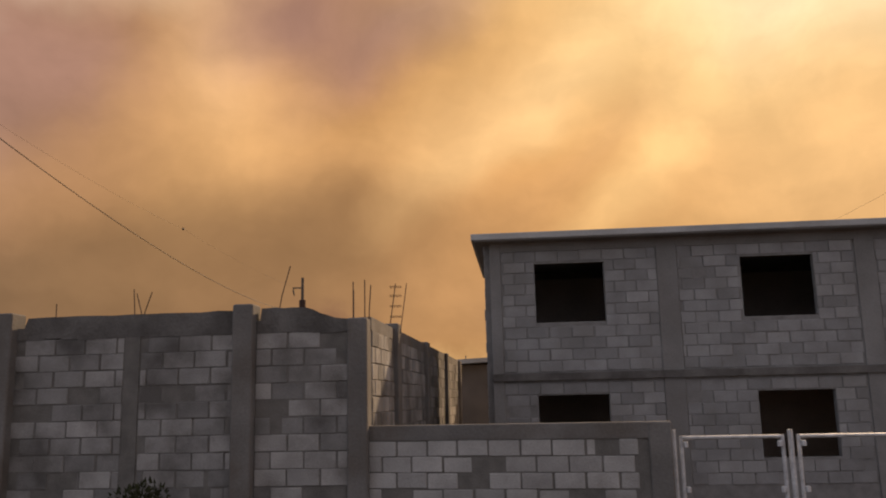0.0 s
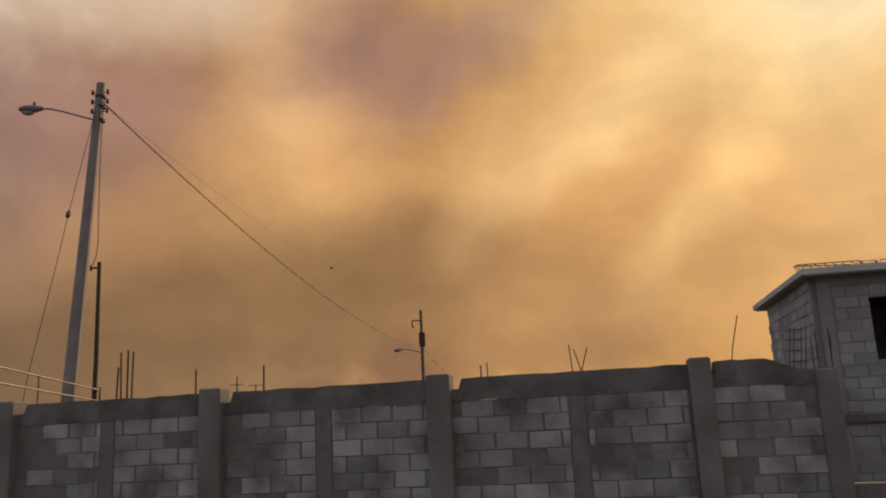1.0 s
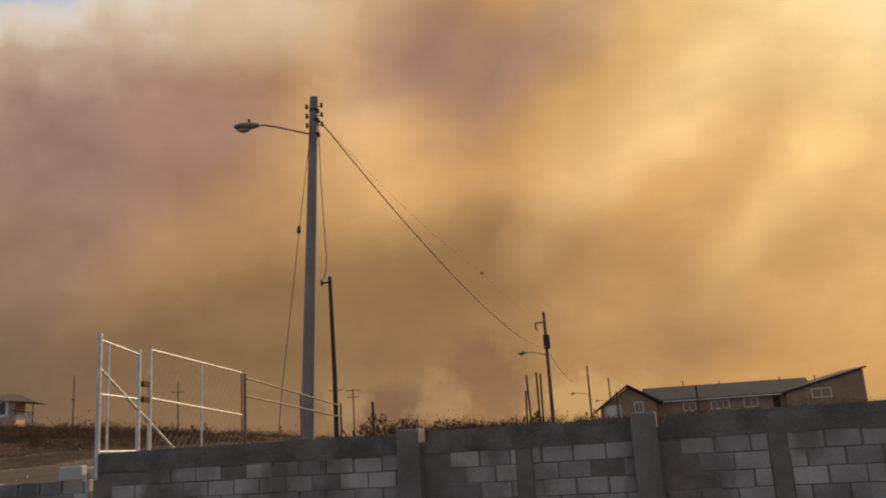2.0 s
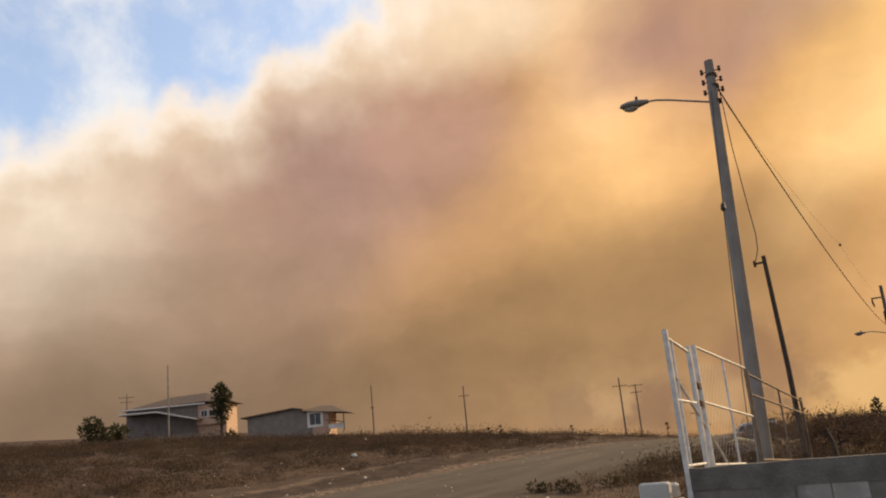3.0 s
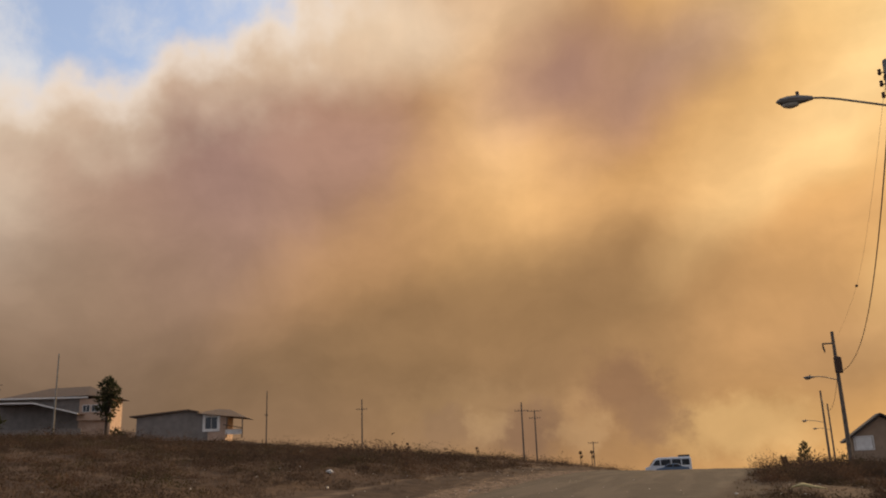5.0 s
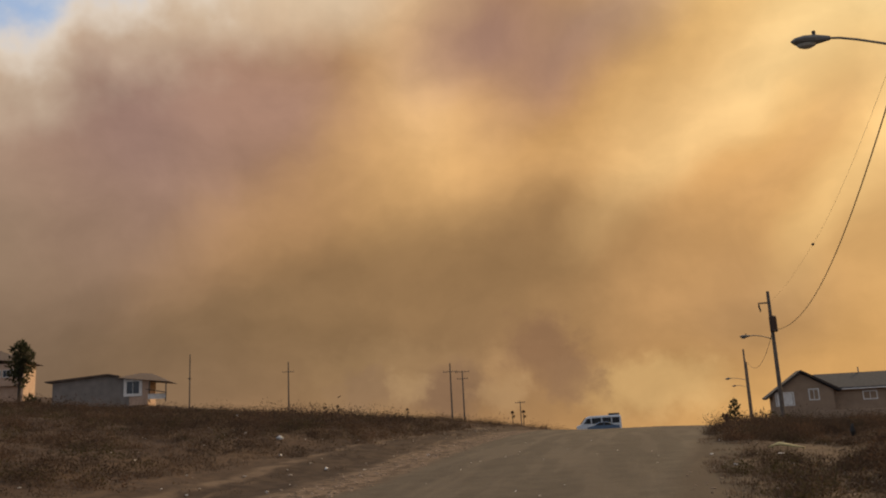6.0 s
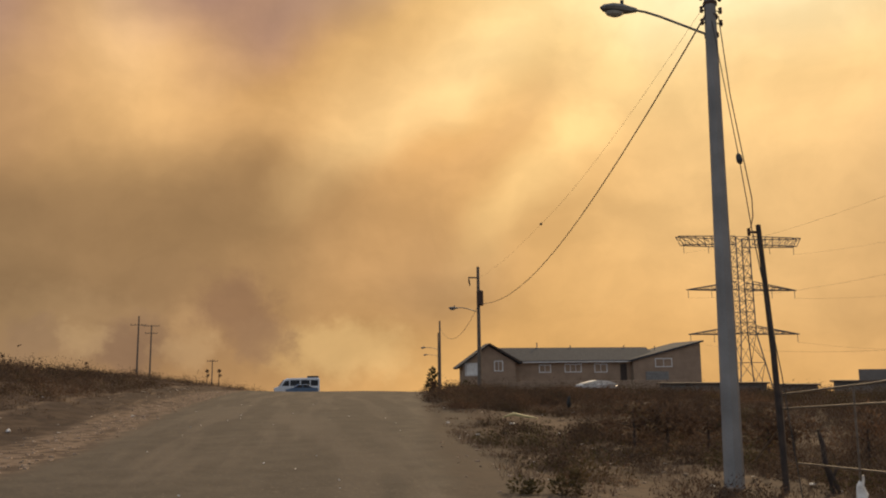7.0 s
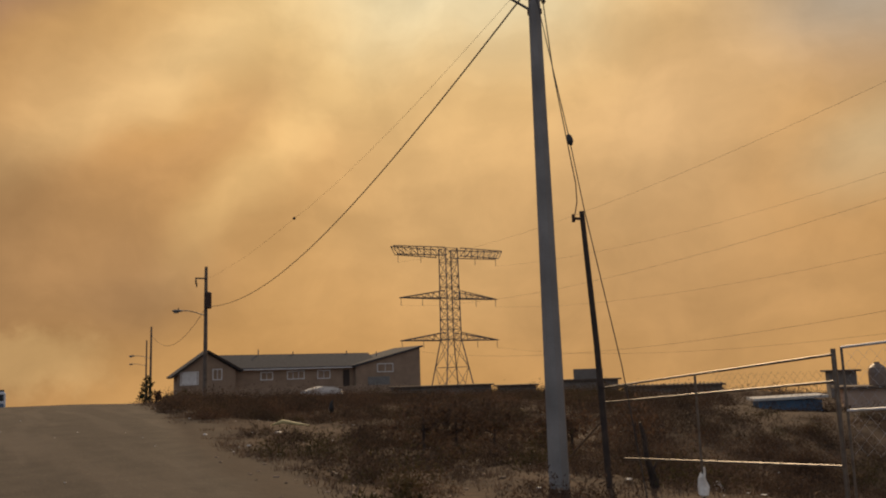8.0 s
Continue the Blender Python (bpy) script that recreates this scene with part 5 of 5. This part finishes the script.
def scrubland(x0, x1, y0, y1, n, small, large, gap, slips, keep):
    for _ in range(n):
        x, y = rnd.uniform(x0, x1), rnd.uniform(y0, y1)
        d = road_d(x, y)
        if abs(d) < ROAD_HALF + gap + rnd.uniform(0, 1.5) + (1.4 * (1 - smooth(25, 40, y)) if d > 0 else 0.0) or math.hypot(x - PX, y - PY) < 1.5 or (abs(x - fence_x(y)) < 1.3 and y < 24) or y < wall_y(x) + 3.5 or (y < 24 and 0 < d < ROAD_HALF + 5.0) or wanted(x, y) < keep:
            continue
        s = rnd.uniform(small, large) * (0.75 + 0.5 * wanted(x, y))
        kind = rnd.choices(("BUSH", "DARK", "OLIVE"), (0.36, 0.5, 0.14))[0]
        z = ground_z(x, y) - 0.1
        for _ in range(3):
            r = s * rnd.uniform(0.45, 0.8)
            a = rnd.uniform(0, 6.28)
            scrub[kind].append((x + math.cos(a) * s * 0.5, y + math.sin(a) * s * 0.5, z, r, r * rnd.uniform(0.75, 1.35), slips, (0.023 if slips > 200 else 0.03) * (0.75 + s)))


scrubland(-22, 14, 21, 70, 800, 0.75, 1.6, 0.3, 320, 0.28)
scrubland(-14, 45, 70, 112, 420, 0.8, 1.6, 2.0, 110, 0.25)
scrubland(-150, -36, 60, 135, 1500, 0.9, 1.9, 5.0, 56, 0.2)
scrubland(-80, -32, 22, 75, 2100, 0.6, 1.3, 4.6, 74, 0.12)
sow(-160, -90, 20, 110, 1800, 1.0, 0.75, 0.3, True)
tagged(new("dry_weeds", blades_mesh("dry_weeds", weeds, WEED)), "dry brown weeds and grass over the fields", "weeds", kind="stuff")
tagged(new("dry_grass", mounds_mesh("dry_grass", mounds, WEED, 3)), "dry brown grass tufts over the fields", "grass", kind="stuff")
tagged(new("rust_scrub", mounds_mesh("rust_scrub", scrub["BUSH"], BUSH, 5)), "broad rust-brown dry bushes on the open fields", "bushes", kind="stuff")
tagged(new("dark_scrub", mounds_mesh("dark_scrub", scrub["DARK"], DARKBUSH, 6)), "broad dark brown dry bushes on the open fields", "bushes", kind="stuff")
tagged(new("olive_scrub", mounds_mesh("olive_scrub", scrub["OLIVE"], OLIVE, 7)), "dusty olive-green bushes among the dry scrub", "bushes", kind="stuff")
tagged(new("tumbleweeds", mounds_mesh("tumbleweeds", bushes, BUSH, 4)), "low dark brown dry bushes scattered over the fields", "bushes", kind="stuff")


def leafy(name, at, trunk_h, r_trunk, puffs, leaf, mat, label, category, lean=(0, 0), group=""):
    x, y = at
    z = ground_z(x, y)
    t = base(name, (x, y, z), label, category, group)
    rr = random.Random(int(abs(x * 10 + y)))
    top = (lean[0], lean[1], trunk_h)
    part("trunk", Build().tube([(0, 0, -0.3), (lean[0] * 0.4, lean[1] * 0.4, trunk_h * 0.5), top], [r_trunk, r_trunk * 0.8, r_trunk * 0.45], 8), DARKWOOD, t)
    limbs, crown = Build(), Build()
    for px, py, pz, pr, n in puffs:
        limbs.tube([(lean[0] * 0.7, lean[1] * 0.7, trunk_h * 0.6), ((px + lean[0]) * 0.5, (py + lean[1]) * 0.5, (pz + trunk_h * 0.7) * 0.5), (px, py, pz)], [r_trunk * 0.4, r_trunk * 0.25, r_trunk * 0.1], 5)
        puff(crown, rr, (px, py, pz), pr, n, leaf)
    part("limbs", limbs, DARKWOOD, t)
    me = bpy.data.meshes.new("crown")
    me.from_pydata(crown.v, [], crown.f)
    me.materials.append(mat)
    c = new("crown", me)
    c.parent = t
    return t


leafy("tree", (-127.5, 139.5), 9.4, 0.34, [(-0.4, 0, 11.3, 1.4, 150), (0.8, 0, 10.6, 1.4, 140), (-1.2, 0, 9.0, 1.6, 150), (0.9, 0, 8.6, 1.7, 150), (0, 0.5, 7.1, 1.7, 140), (-1.5, 0, 6.8, 1.2, 80), (1.7, 0, 9.8, 0.9, 60), (-0.2, 0, 12.4, 0.9, 70), (1.0, 0, 12.0, 0.5, 30), (0.2, 0, 5.4, 1.1, 70)], 0.45, GREEN, "dark dusty tree with a ragged upright crown", "tree")
leafy("shrub", (-124.0, 138.5), 1.4, 0.15, [(0, 0, 1.6, 1.5, 120), (1.2, 0, 1.2, 1.1, 80), (-1.0, 0.4, 2.6, 0.9, 60)], 0.42, GREEN, "dark shrub below the hillside tree", "shrub")
leafy("shrub", (-9.4, 96), 1.0, 0.1, [(0, 0, 1.1, 0.72, 130), (0.1, 0, 1.9, 0.55, 90), (-0.3, 0, 0.6, 0.6, 70), (0.1, 0.1, 2.5, 0.28, 40)], 0.2, GREEN, "dark upright shrub beside the road crest", "shrub")
leafy("shrub", (-5.8, 96.5), 0.5, 0.07, [(0, 0, 0.6, 0.8, 110), (1.4, 0, 0.5, 0.7, 90), (-1.3, 0.2, 0.45, 0.6, 80)], 0.2, GREEN, "low dark green shrub on the crest", "shrub")
leafy("shrub", (-89.5, 121), 0.6, 0.1, [(0, 0, 0.9, 1.3, 150), (1.2, 0, 0.7, 1.0, 90), (-1.3, 0, 0.7, 0.9, 80)], 0.34, BUSH, "rounded dark dry bush on the ridge", "bush", group="ridge bushes")
leafy("shrub", (-80.0, 115), 0.6, 0.1, [(0, 0, 0.8, 1.0, 130), (0.9, 0, 0.6, 0.8, 70)], 0.3, BUSH, "rounded dark dry bush on the ridge", "bush", group="ridge bushes")
leafy("shrub", (-118.6, 139.0), 1.0, 0.12, [(0, 0, 1.6, 1.5, 130), (-1.8, 0, 1.3, 1.2, 100), (1.7, 0.3, 1.2, 1.1, 90)], 0.4, GREEN, "dark shrubs growing between the hillside houses", "shrub")
leafy("tree", (-140.0, 117.5), 3.4, 0.2, [(0, 0, 4.6, 1.6, 150), (1.5, 0, 3.8, 1.5, 130), (-1.8, 0, 3.4, 1.3, 110), (3.2, 0.4, 2.6, 1.4, 110), (0.4, 0, 2.4, 1.5, 110), (-1, 0, 1.2, 1.4, 100), (2.2, 0, 1.2, 1.4, 100), (4.4, 0, 1.2, 1.3, 90)], 0.45, GREEN, "low dark tree at the hillside's edge", "tree")
leafy("tree", (-136.8, 120.8), 2.8, 0.18, [(0, 0, 3.6, 1.4, 130), (1.5, 0, 2.9, 1.4, 110), (-1.6, 0, 2.6, 1.3, 100), (0, 0, 1.8, 1.3, 90)], 0.42, GREEN, "low dark tree beside the two-storey hillside house", "tree")
leafy("shrub", (-1.5, 8.55), 0.5, 0.06, [(0, 0, 1.12, 0.3, 420), (0.14, 0, 1.25, 0.2, 200), (-0.2, 0, 0.95, 0.26, 260)], 0.035, GREEN, "dark green shrub growing before the block wall", "shrub")
for x, y, h in ((-70.1, 142.5, 2.6), (-68.0, 143, 2.9), (-36.6, 131, 2.7), (-35.0, 131.5, 3.0), (-14.0, 66.0, 0.9), (-60, 160, 2.4)):
    leafy("yucca", (x, y), h * 0.72, 0.07, [(0, 0, h * 0.78, 0.2, 60), (0.16, 0, h * 0.55, 0.16, 40)], 0.15, BUSH, "small spiky yucca standing on the skyline", "yucca", group="skyline yuccas")


for x, y, h in ((-13.85, 29.6, 1.4), (-12.8, 29.7, 1.25), (-11.5, 29.8, 1.35), (-9.6, 29.8, 1.3), (-8.8, 29.8, 1.5), (-6.5, 29.6, 1.6)):
    leafy("shrub", (x, y), h * 0.6, 0.05, [(0, 0, h * 0.75, h * 0.42, 260), (0.45, 0, h * 0.5, h * 0.36, 200), (-0.5, 0.1, h * 0.45, h * 0.38, 200)], 0.075, BUSH, "rounded rust-brown dry bush behind the block wall", "bush", group="bushes behind the wall")
for x, y in ((-19.5, 20.8), (-18.8, 20.75), (-18.1, 22.4)):
    leafy("shrub", (x, y), 0.1, 0.02, [(0, 0, 0.1, 0.24, 160), (0.25, 0.05, 0.08, 0.18, 90)], 0.05, OLIVE, "low olive-green tuft on the road's shoulder", "weed", group="shoulder tufts")


# ---- bare steel on the wall ----
def rods(name, items, label, thick=0.013):
    r = base(name, (0, 0, 0), label, "reinforcing bar")
    for x, dy, z0, z1, dx in items:
        y = wall_y(x) + dy
        part("rod", Build().tube([(x, y, z0), (x + dx * 0.4, y, (z0 + z1) / 2), (x + dx, y, z1)], thick, 5), RUST, r)
    return r


rods("starter_bars", [(-8.12, 0, 2.7, 3.3, 0.02), (-8.06, 0.03, 2.7, 3.5, -0.02), (-7.95, -0.03, 2.7, 3.52, 0.0), (-7.91, 0.03, 2.7, 3.5, 0.01)], "four rusty starter bars rising from the block wall")
rods("starter_bars", [(0.6, -0.06, 2.6, 3.18, 0.0), (0.74, -0.06, 2.6, 3.2, 0.0), (0.6, 0.08, 2.6, 3.1, 0.0), (0.78, 0.06, 2.6, 3.15, 0.03)], "rusty starter bars on the corner pillar", 0.007)
rods("starter_bars", [(-6.04, 0, 2.7, 3.2, 0.0)], "single rusty bar rising from the block wall")
rods("starter_bars", [(-6.98, 0, 2.7, 3.2, 0.0)], "single rusty bar rising from the block wall")
rods("starter_bars", [(-3.15, 0, 2.7, 3.05, 0.0)], "short rusty bar rising from the block wall", 0.007)
rods("starter_bars", [(-2.12, 0, 2.7, 3.2, -0.03), (-2.05, 0.02, 2.7, 3.16, 0.12), (-2.0, -0.02, 2.7, 3.14, -0.1)], "bent rusty bars on the wall's tie column", 0.007)
rods("starter_bars", [(-0.34, 0, 2.7, 3.42, 0.16)], "single bent rusty bar rising from the block wall", 0.007)
sx, sy = 0.78 + nx * 1.9, 9.95 + ny * 1.9
r = base("starter_bars", (0, 0, 0), "tied cage of starter bars on the side wall pilaster", "reinforcing bar")
for a, c in ((-0.08, -0.08), (0.08, -0.08), (0.08, 0.08), (-0.08, 0.08)):
    part("rod", Build().tube([(sx + a, sy + c, 2.7), (sx + a + 0.1, sy + c, 3.42)], 0.006, 5), RUST, r)
for z in (2.95, 3.1, 3.25, 3.38):
    part("stirrup", Build().tube([(sx - 0.06, sy - 0.08, z), (sx + 0.1, sy - 0.08, z), (sx + 0.1, sy + 0.08, z), (sx - 0.06, sy + 0.08, z), (sx - 0.06, sy - 0.08, z)], 0.004, 4), RUST, r)
stake = new("fence_stake", Build().tube([(-10.24, 12.1, 1.6), (-10.26, 12.1, 3.33)], 0.02, 6).mesh("fence_stake", RUST))
tagged(stake, "thin rusty stake behind the block wall", "stake")

# ---- litter and loose stones ----
def scrap(name, at, size, mat, label, group="", seed=0, flat=0.35):
    rr = random.Random(seed)
    b, n = Build(), 7
    rings = []
    for j, (q, zz) in enumerate(((0.7, 0.0), (1.0, 0.35), (0.75, 0.8), (0.25, 1.0))):
        rings.append([(math.cos(2 * math.pi * i / n) * q * size * rr.uniform(0.6, 1.2), math.sin(2 * math.pi * i / n) * q * size * 0.7 * rr.uniform(0.6, 1.2), (zz + rr.uniform(-0.2, 0.2)) * size * flat) for i in range(n)])
    b.add([p for ring in rings for p in ring], [(j * n + i, (j + 1) * n + i, (j + 1) * n + (i + 1) % n, j * n + (i + 1) % n) for j in range(3) for i in range(n)] + [tuple(range(n)), tuple(range(3 * n, 4 * n))])
    ob = new(name, b.mesh(name, mat))
    x, y = at
    ob.matrix_basis = pose(x, y, ground_z(x, y) + 0.02, 0, 0, rr.uniform(0, 360))
    return tagged(ob, label, "litter", group)


k = 0
lr = random.Random(77)
while k < 290:
    if k < 190:
        x, y = lr.uniform(-20.5, -2), 16 + 46 * lr.random() ** 1.5
    else:
        y = 20 + 55 * lr.random() ** 1.3
        x = road_mid(y) - ROAD_HALF + 1.0 - 0.08 * max(0.0, y - 28) - lr.uniform(0.3, 15)
    if abs(road_d(x, y)) < ROAD_HALF + 0.4 or y < wall_y(x) + 3 or wanted(x, y) < 0.3:
        continue
    scrap("scrap_of_litter", (x, y), lr.uniform(0.02, 0.07) * (1.4 if y > 40 else 1), LITTER, "pale crumpled scrap of litter lying in the weeds", "scattered litter", 500 + k, lr.uniform(0.15, 0.5))
    k += 1
for x, y, s in ((-36.19, 40.1, 0.17), (-49.2, 63.57, 0.22), (-34.6, 36.3, 0.1), (-31.7, 33.5, 0.1), (-10.6, 22.6, 0.22), (-11.2, 22.2, 0.12)):
    scrap("plastic_bag", (x, y), s, WHITE, "white crumpled plastic bag lying on the ground", "white bags", int(900 + x * 3), 0.8)
for x, y, q in ((-12.71, 22.95, 0.1), (-12.2, 22.7, 0.07), (-9.92, 24.54, 0.13), (-4.4, 26.1, 0.18), (-16.0, 35.3, 0.13), (-18.0, 31.5, 0.08), (-18.3, 35.0, 0.09), (-16.6, 29.2, 0.08), (-14.9, 23.0, 0.08)):
    scrap("plastic_bag", (x, y), q, WHITE, "white crumpled plastic bag lying in the weeds", "white bags", int(400 - x * 7), 0.35)
hung = new("plastic_bag", Build().tube([(0, 0, 0.26), (0.02, 0.01, 0.2), (-0.02, 0.02, 0.08), (0.05, 0.0, -0.06), (0.02, -0.02, -0.18), (0.1, 0, -0.24)], [0.015, 0.035, 0.06, 0.1, 0.085, 0.02], 9).mesh("plastic_bag", LITTER))
hung.matrix_basis = pose(-13.68, 20.02, 2.22, 6, 10, 30)
tagged(hung, "white plastic bag caught on the fence post", "bag", "white bags")
snag = new("charred_stump", Build().tube([(-12.6, 22.3, 1.4), (-12.66, 22.28, 2.0), (-12.84, 22.25, 2.4), (-12.88, 22.24, 2.8), (-12.96, 22.24, 3.1)], [0.12, 0.09, 0.05, 0.05, 0.03], 8).tube([(-12.72, 22.27, 2.1), (-12.55, 22.2, 2.45)], [0.035, 0.015], 6).mesh("charred_stump", DARKWOOD))
tagged(snag, "thin charred leaning stump beside the fence", "stump")
yb = new("yellow_wrapper", Build().tube([(-0.55, 0, 0.1), (-0.2, 0.05, 0.2), (0.2, 0.0, 0.12), (0.6, -0.12, 0.06)], [0.02, 0.06, 0.045, 0.015], 7).mesh("yellow_wrapper", YELLOW))
yb.matrix_basis = pose(-16.03, 34.05, ground_z(-16.03, 34.05) + 0.3, 0, 0, -18)
tagged(yb, "crumpled yellow plastic sheet caught in the weeds", "litter")
for i in range(26):
    y = lr.uniform(18, 48)
    x = road_mid(y) + lr.uniform(-4.4, 4.4)
    scrap("stone", (x, y), lr.uniform(0.015, 0.035), LITTER, "small pale stone lying on the dirt road", "road stones", 700 + i, 0.7)
rub, rr2 = Build(), random.Random(321)
for i in range(1100):
    y = 15 + 60 * rr2.random() ** 1.6
    x = road_mid(y) - ROAD_HALF + 1.0 - 0.08 * max(0.0, y - 28) - abs(rr2.gauss(1.3, 0.75))
    if i % 6 == 0:
        y = rr2.uniform(17, 30)
        x = road_mid(y) + ROAD_HALF + rr2.uniform(0.2, 6)
    q = rr2.uniform(0.02, 0.062)
    rub.box((x, y, ground_z(x, y) + q * 0.15), (q * rr2.uniform(0.9, 2.4), q * rr2.uniform(0.8, 1.6), q * 0.5), rr2.uniform(0, 3), q * 0.2)
tagged(new("rubble", rub.mesh("rubble", RUBBLE)), "small pale stones and crumbled clods along the road's edges", "rubble", kind="stuff")
br = new("broken_block", Build().box((0, 0, 0.1), (0.4, 0.16, 0.2), 0, 0.02).box((0.1, 0.16, 0.09), (0.32, 0.14, 0.17), 0.3, 0.03).mesh("broken_block", SLAB))
br.matrix_basis = pose(-14.95, wall_y(-14.95) + 0.03, 2.52, 0, 0, -8)
tagged(br, "pale broken block lying on the low wall", "block")
bag = new("black_bag", Build().tube([(0, 0, -0.2), (0.02, 0, -0.12), (0, 0, 0), (-0.03, 0, 0.2), (0, 0, 0.3)], [0.02, 0.08, 0.1, 0.06, 0.015], 9).mesh("black_bag", BLACK))
bag.matrix_basis = pose(-12.57, 39.4, max(3.05, ground_z(-12.57, 39.4) + 0.35), 12, 8, 0)
tagged(bag, "black plastic bag caught on tall dry weeds", "bag")


# ---- covered boat and far sheds ----
def covered_boat():
    g = ground_z(12.4, 106)
    bt = base("covered_boat", (12.6, 106, g), "white boat under a pale tarpaulin beside the garden wall", "boat", rz=2)
    vs, n = [], 9
    for x, hw, z0, z1 in ((-2.7, 0.12, 1.0, 1.25), (-1.6, 0.8, 0.62, 1.45), (0, 1.0, 0.5, 1.62), (1.6, 0.95, 0.5, 1.5), (2.5, 0.8, 0.6, 1.2)):
        vs += [(x, hw * math.cos(math.pi * 2 * j / n), (z0 + z1) / 2 + (z1 - z0) / 2 * math.sin(math.pi * 2 * j / n)) for j in range(n)]
    fs = [(i * n + j, (i + 1) * n + j, (i + 1) * n + (j + 1) % n, i * n + (j + 1) % n) for i in range(4) for j in range(n)] + [tuple(range(n)), tuple(range(4 * n, 5 * n))]
    part("hull", Build().add(vs, fs), WHITE, bt)
    part("tarpaulin", Build().prism([(-1.9, 1.4), (-0.2, 1.78), (1.2, 1.7), (2.4, 1.3), (2.4, 1.22), (-1.9, 1.3)], -0.85, 0.85), LITTER, bt)
    for x in (-1.0, 1.3):
        part("trestle", Build().box((x, 0, 0.28), (0.15, 1.5, 0.62), 0, 0.02), GREYWOOD, bt)


covered_boat()


def shed(at, size, rz, top, mat, roof, label, category="shed", slope=0.0):
    x, y = at
    g = ground_z(x, y)
    s = base("shed", (x, y, 0), label, category, rz=rz)
    w, d = size
    part("wall", Build().box((0, 0, (g - 1 + top) / 2), (w, d, top - g + 1)), mat, s)
    b = Build().add([(-w / 2 - 0.25, -d / 2 - 0.3, top), (w / 2 + 0.25, -d / 2 - 0.3, top + slope), (w / 2 + 0.25, d / 2 + 0.3, top + slope), (-w / 2 - 0.25, d / 2 + 0.3, top), (-w / 2 - 0.25, -d / 2 - 0.3, top + 0.12), (w / 2 + 0.25, -d / 2 - 0.3, top + slope + 0.12), (w / 2 + 0.25, d / 2 + 0.3, top + slope + 0.12), (-w / 2 - 0.25, d / 2 + 0.3, top + 0.12)],
                    [(0, 1, 2, 3), (4, 5, 6, 7), (0, 1, 5, 4), (1, 2, 6, 5), (2, 3, 7, 6), (3, 0, 4, 7)])
    part("roof", b, roof, s)
    return s


shed((12.8, 76.5), (9.0, 1.6), -30, 3.1, DARKROOM, BROWNROOF, "low dark shed with a flat roof")
shed((18.6, 73.0), (3.4, 1.4), -30, 2.95, DARKROOM, BROWNROOF, "small dark flat-roofed outbuilding")
sh = shed((20.2, 65.2), (5.4, 1.5), -38, 3.3, DARKROOM, BROWNROOF, "dark flat-roofed house with a raised roof box")
part("roof_box", Build().box((0.3, 0, 3.8), (2.4, 1.2, 0.9), 0, 0.03), DARKROOM, sh)
sh = shed((19.5, 54.5), (6.8, 1.3), -44, 2.8, DARKROOM, BROWNROOF, "long low shed with corrugated metal roof")
for i in range(24):
    part("roof_rib", Build().box((-3.4 + i * 0.295, 0, 2.95), (0.1, 1.9, 0.07)), BROWNROOF, sh)
shed((11.2, 38.2), (2.9, 2.2), -42, 2.35, BLUESHEET, SLAB, "small blue sheet-metal shed with a sloping pale roof", slope=0.12)
shed((16.7, 36.9), (3.6, 2.6), -48, 2.75, PINK, BROWNROOF, "pale stucco outbuilding with flat roof")
tk = base("water_tank", (16.4, 36.6, 2.83), "brown domed plastic water tank on the outbuilding's roof", "water tank")
part("tank", Build().tube([(0, 0, 0.06), (0, 0, 0.7), (0, 0, 0.95), (0, 0, 1.1), (0, 0, 1.16)], [0.46, 0.46, 0.4, 0.22, 0.12], 14), TANK, tk)
part("lid", Build().tube([(0, 0, 1.16), (0, 0, 1.24)], [0.14, 0.13], 10), TANK, tk)
shed((24.9, 44.8), (1.6, 1.6), -45, 3.5, DARKROOM, BROWNROOF, "small dark block hut")
# distant house seen past the corner
shed((3.4, 23.5), (1.7, 1.5), -4, 2.7, DARKROOM, SLAB, "small brown house with a pale roof", "house", 0.1)
